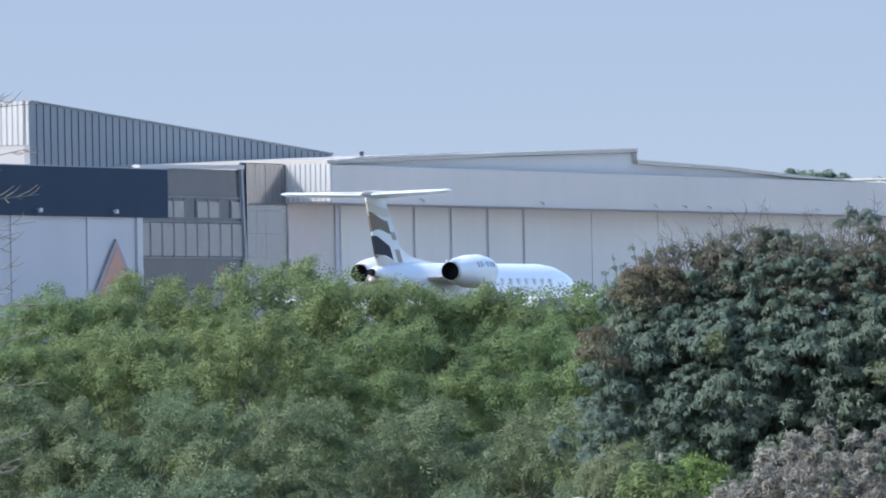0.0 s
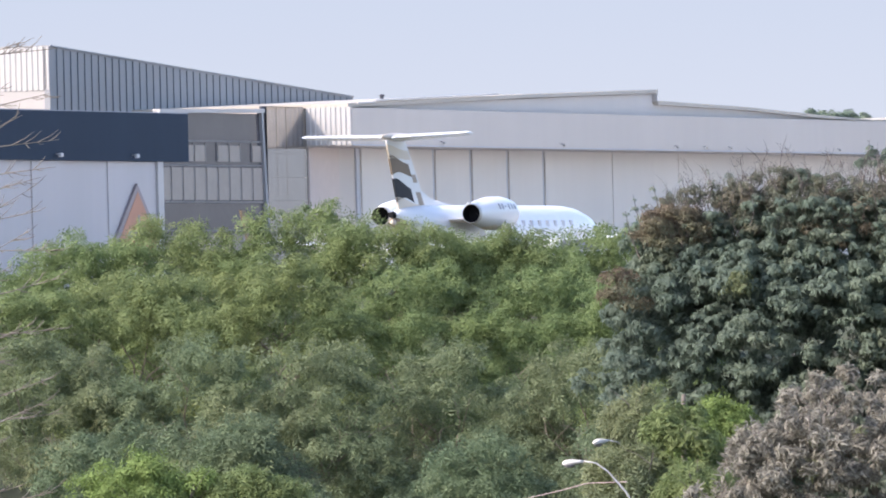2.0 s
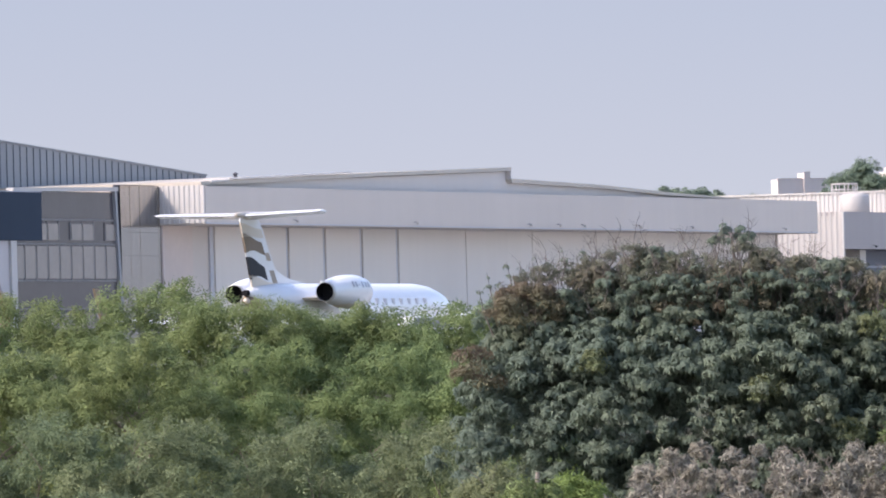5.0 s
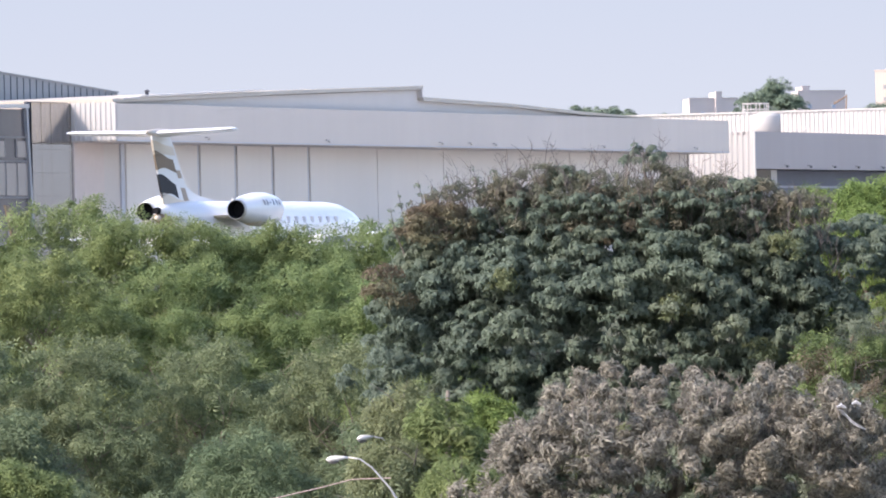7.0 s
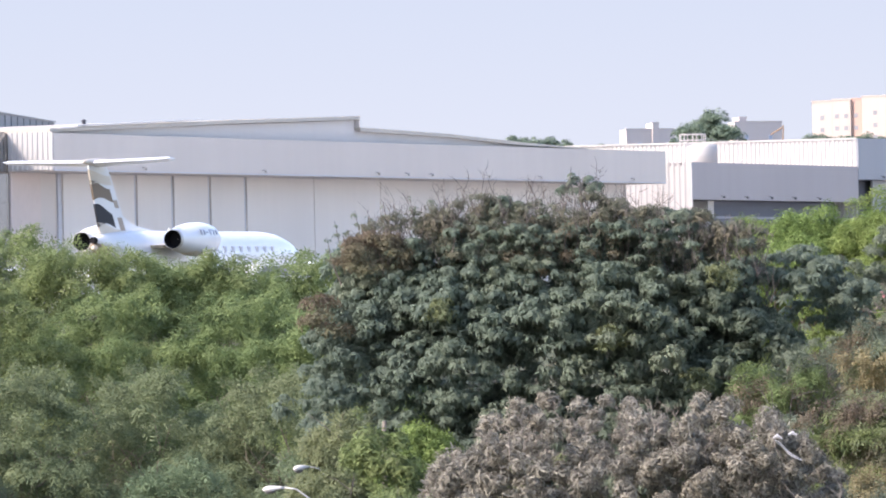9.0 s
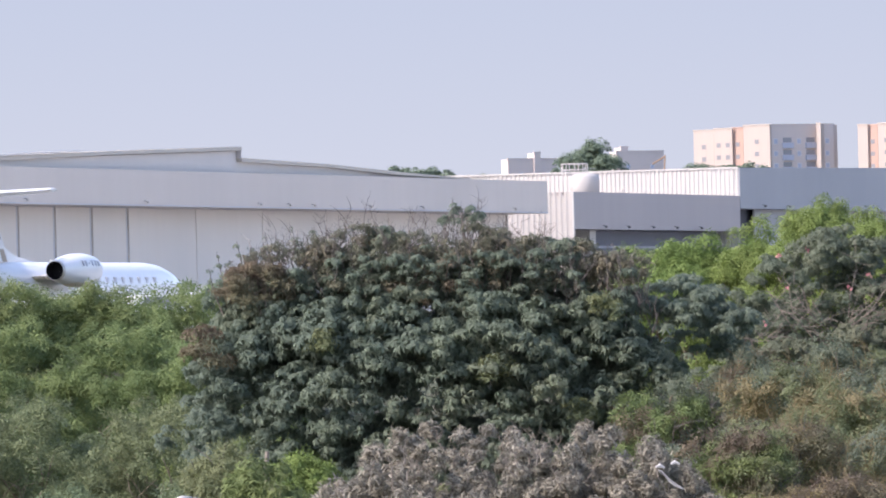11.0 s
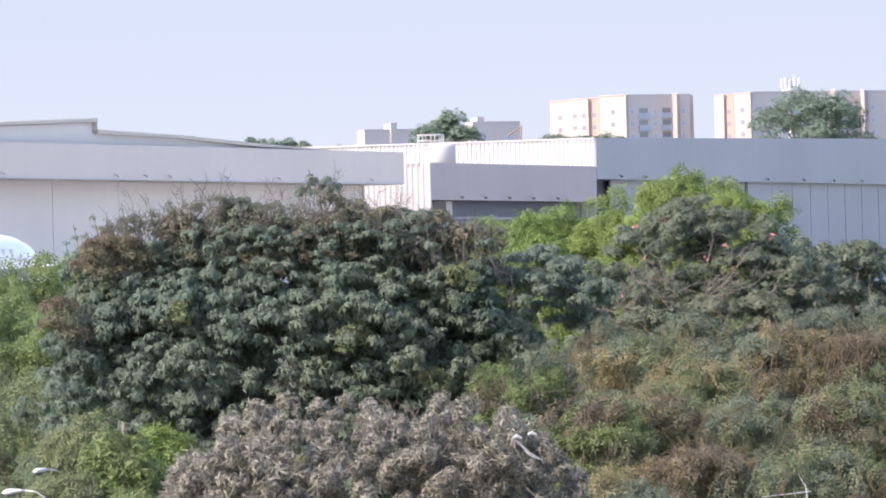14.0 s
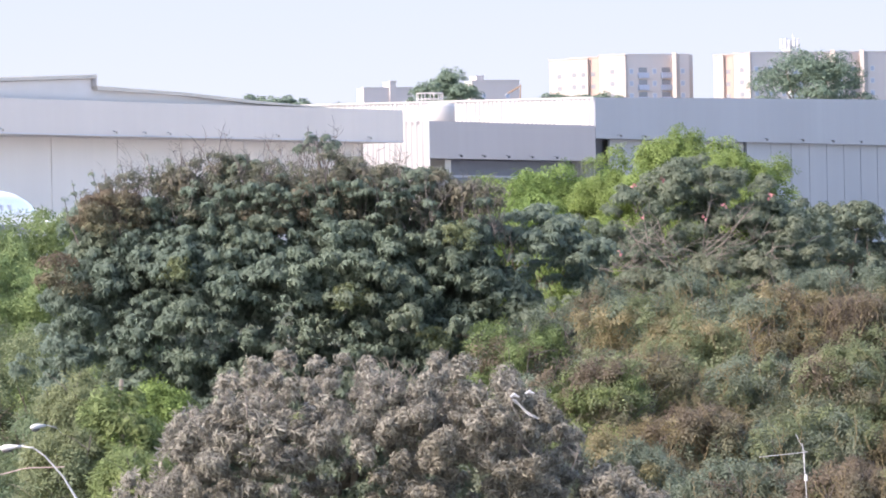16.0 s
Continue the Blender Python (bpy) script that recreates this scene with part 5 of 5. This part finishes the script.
# ---- distance ----
def apartment(x, y, top, blocks, label):
    """Blocks (x0, x1, y0, drop, front) seen from below; windows and balconies on their fronts."""
    h = thing("apartment_building", pose(x, y, APRON), label, "apartment building", "far apartments")
    T = top - APRON
    back = 0.0
    for x0, x1, y0, drop, mat, cols, bal in blocks:
        oblique = mat == "apartment_grey"
        turn = 34 if oblique else -20
        deep = 3 if oblique else 14
        width = (x1 - x0) / math.cos(radians(turn))
        m = pose(x0, y0 + back, 0, 0, 0, turn)
        w = part("block", box(0, width, 0, deep, 0, T - drop), mat, h, m=m)
        part("coping", box(-0.1, width + 0.1, -0.12, 0.2, T - drop, T - drop + 0.35), mat, w)
        s = 1.0
        for f in range(5):
            z = T - drop - 4.6 - 3.0 * f
            for i in range(cols):
                c = width * (i + 0.5) / cols
                if bal and i in bal:
                    b = part("balcony", box(c - 1.6 * s, c + 1.6 * s, -0.5, 0.2, z - 1.0, z + 0.35), "balcony", w)
                    part("opening", box(c - 1.3 * s, c + 1.3 * s, -0.04, 0.05, z + 0.4, z + 1.6), "window_dark", b)
                else:
                    n = part("window", box(c - 0.7 * s, c + 0.7 * s, -0.06, 0.05, z, z + 1.4), "window_white" if oblique else mat, w)
                    part("pane", box(c - 0.5 * s, c + 0.5 * s, -0.1, -0.06, z + 0.15, z + 1.2), "balcony" if oblique else "window_dark", n)
        if width > 0:
            back += width * math.sin(radians(turn))


def far_things():
    first = [(0, 4.9, 0.8, 0.9, "apartment_cream", 1, ()), (4.9, 9.3, 0.3, 0.6, "apartment_cream", 2, ()), (9.3, 12.0, 1.2, 0.5, "apartment_pink", 1, ()),
             (12.0, 18.4, 0, 0.0, "apartment_cream", 1, ()), (18.4, 30.2, 1.0, 0.0, "apartment_grey", 4, (1, 3)), (30.2, 31.2, -1.5, -0.2, "apartment_cream", 0, ()), (31.2, 34.6, 0.5, 0.0, "apartment_grey", 1, ())]
    apartment(107.3, 2490, 55.8, first, "cream and grey apartment block with balconies, far off")
    second = [(0, 2.4, 0.6, 0.5, "apartment_cream", 0, ()), (2.4, 4.8, 1.3, 0.6, "apartment_pink", 1, ()), (4.8, 8.8, 0, 0.3, "apartment_cream", 1, ()), (8.8, 29.5, 1.0, 0.1, "apartment_grey", 6, (3,)),
              (29.5, 30.5, -1.5, -0.2, "apartment_cream", 0, ()), (30.5, 37.0, 1.0, 0.1, "apartment_grey", 2, ()), (37.0, 38.0, -1.5, -0.2, "apartment_cream", 0, ()), (38.0, 52, 1.0, 0.1, "apartment_grey", 3, ())]
    apartment(147.7, 2490, 55.9, second, "long cream and grey apartment block, far off")
    third = [(2.7, 9.6, 0.6, 0.0, "apartment_grey", 1, ()), (9.6, 11.2, 0, -1.6, "apartment_grey", 0, ()), (11.2, 15.4, 0.6, 0.0, "apartment_grey", 1, ())]
    apartment(61.6, 2600, 51.2, third, "low grey apartment block with a stair tower, far off")
    fourth = [(0, 13.0, 0, 0.0, "apartment_grey", 2, ()), (1.6, 3.6, 1, -1.4, "apartment_grey", 0, ())]
    apartment(95.6, 2700, 54.5, fourth, "low grey apartment block behind a tree, far off")
    # trees on the skyline
    for k, (x, y, top, rx, rz, sz) in enumerate(((58.4, 850, 19.3, 4.7, 4.2, 1.5), (30.9, 950, 20.3, 3.1, 3.6, 1.2))):
        t = thing("skyline_tree", pose(x, y, APRON), "rounded dark green tree behind the hangar roofs", "tree", "skyline trees")
        cz = top - APRON - rz
        part("trunk", limbs((0, 0, -0.2), (0, 0, cz), (rx * 0.7, rx * 0.7, rz * 0.7), 7, 0.4, 140 + k, twigs=1), "bark", t)
        crown("crown", (rx, rx, rz), 520, sz * 0.42, 30, TUFT, "leaf_far_hazed", t, (0, 0, cz), 150 + k, 0.5, scale=(0.35, 0.7), clumps=26, clump=rx * 0.36)
    for k, (x, top, r) in enumerate(((12.2, 17.7, 2.0), (14.2, 17.6, 2.0), (16.0, 17.2, 1.7), (18.2, 16.5, 1.4), (20.2, 16.6, 1.5), (22.8, 16.3, 1.4), (25.4, 16.3, 1.3), (39.5, 17.2, 1.6), (42.0, 17.0, 1.5), (44.0, 17.1, 1.6))):
        t = thing("skyline_tree", pose(x, 900, APRON), "low green treetop showing over a hangar roof", "tree", "skyline trees")
        cz = top - APRON - r
        part("trunk", limbs((0, 0, -0.2), (0, 0, cz), (r * 0.7, r * 0.7, r * 0.7), 4, 0.3, 160 + k, twigs=1), "bark", t)
        crown("crown", (r * 1.3, r, r), 40, 0.5, 50, TUFT, "leaf_far_hazed", t, (0, 0, cz), 170 + k, 0.5, scale=(0.4, 0.7))
    m = thing("cell_mast", pose(60.2, 900, APRON), "steel telephone mast with white panel antennas", "mast")
    H = 21.6 - APRON
    part("pole", tube([(0, 0, 0), (0, 0, H)], [0.35, 0.22], 10), "galvanised", m)
    for i in range(6):
        a = i * math.pi / 3
        part("panel_antenna", box(-0.12, 0.12, -0.08, 0.08, -0.45, 0.45, 0.03), "post", m, m=pose(0.75 * math.cos(a), 0.75 * math.sin(a), H - 0.3, 0, 0, math.degrees(a)))
    part("platform", tube([(0, 0, H - 1.0), (0, 0, H - 0.85)], [0.8, 0.8], 14), "galvanised", m)
    part("whip", tube([(0.3, 0, H - 0.9), (0.3, 0, H + 0.6)], [0.05, 0.03], 6), "galvanised", m)


def parked_car(x, y, turn):
    """A plain white saloon, nose to local +x."""
    c = thing("parked_car", pose(x, y, ground_height(x, y), 0, 0, turn), "white saloon car parked behind the bank trees", "car", "parked cars")
    body = prism([(-2.1, 0.3), (-2.15, 0.75), (-1.95, 0.95), (-1.2, 1.0), (1.0, 0.98), (1.95, 0.82), (2.15, 0.6), (2.1, 0.3)], -0.85, 0.85)
    bmesh.ops.bevel(body, geom=list(body.edges), offset=0.05, segments=2, affect="EDGES")
    part("body", body, "aircraft_white", c)
    cabin = prism([(-1.55, 0.96), (-1.0, 1.42), (0.2, 1.45), (1.0, 0.96)], -0.72, 0.72)
    bmesh.ops.bevel(cabin, geom=list(cabin.edges), offset=0.05, segments=2, affect="EDGES")
    part("cabin", cabin, "aircraft_white", c)
    part("windscreen", prism([(0.3, 1.38), (0.34, 1.40), (0.96, 1.04), (0.9, 1.02)], -0.62, 0.62), "window_dark", c)
    for side in (-1, 1):
        part("side_window", prism([(-1.2, 1.05), (-0.9, 1.36), (0.15, 1.38), (0.7, 1.05)], min(side * 0.715, side * 0.73), max(side * 0.715, side * 0.73)), "window_dark", c)
        for wx in (-1.3, 1.3):
            w = part("wheel", tube([(wx, side * 0.7, 0.31), (wx, side * 0.87, 0.31)], [0.31, 0.31], 16), "rubber", c)
            part("rim", tube([(wx, side * 0.86, 0.31), (wx, side * 0.88, 0.31)], [0.19, 0.18], 12), "galvanised", w)


def parked_cars():
    for x, turn in ((-8.6, 25), (-6.6, 18), (-3.3, 30)):
        parked_car(x, 334, turn)


def roof_odds():
    """Small leftovers on the far hall's roof."""
    f = thing("timber_frame", pose(26.2, 655, 12.4), "small weathered timber frame leaning on a roof", "timber frame")
    part("plank", tube([(-0.7, 0, 0.35), (0.15, 0, 0.85)], [0.06, 0.05], 6), "timber", f)
    part("upright", tube([(0.1, 0, 0), (0.15, 0, 0.95)], [0.05, 0.05], 6), "timber", f)
    b = thing("plank", pose(38.0, 720, 12.9), "brown plank lying on a hangar roof", "plank")
    part("board", prism([(-0.6, 0), (-0.25, 0.5), (-0.15, 0.5), (0.1, 0.22), (0.7, 0.0)], 0, 0.3), "timber", b)


bank_trees()
parked_cars()
roof_odds()
dark_tree()
grey_shrub()
green_trees()
flowering_tree()
brush()
bare_tree()
street_lamps()
aerial()
far_things()
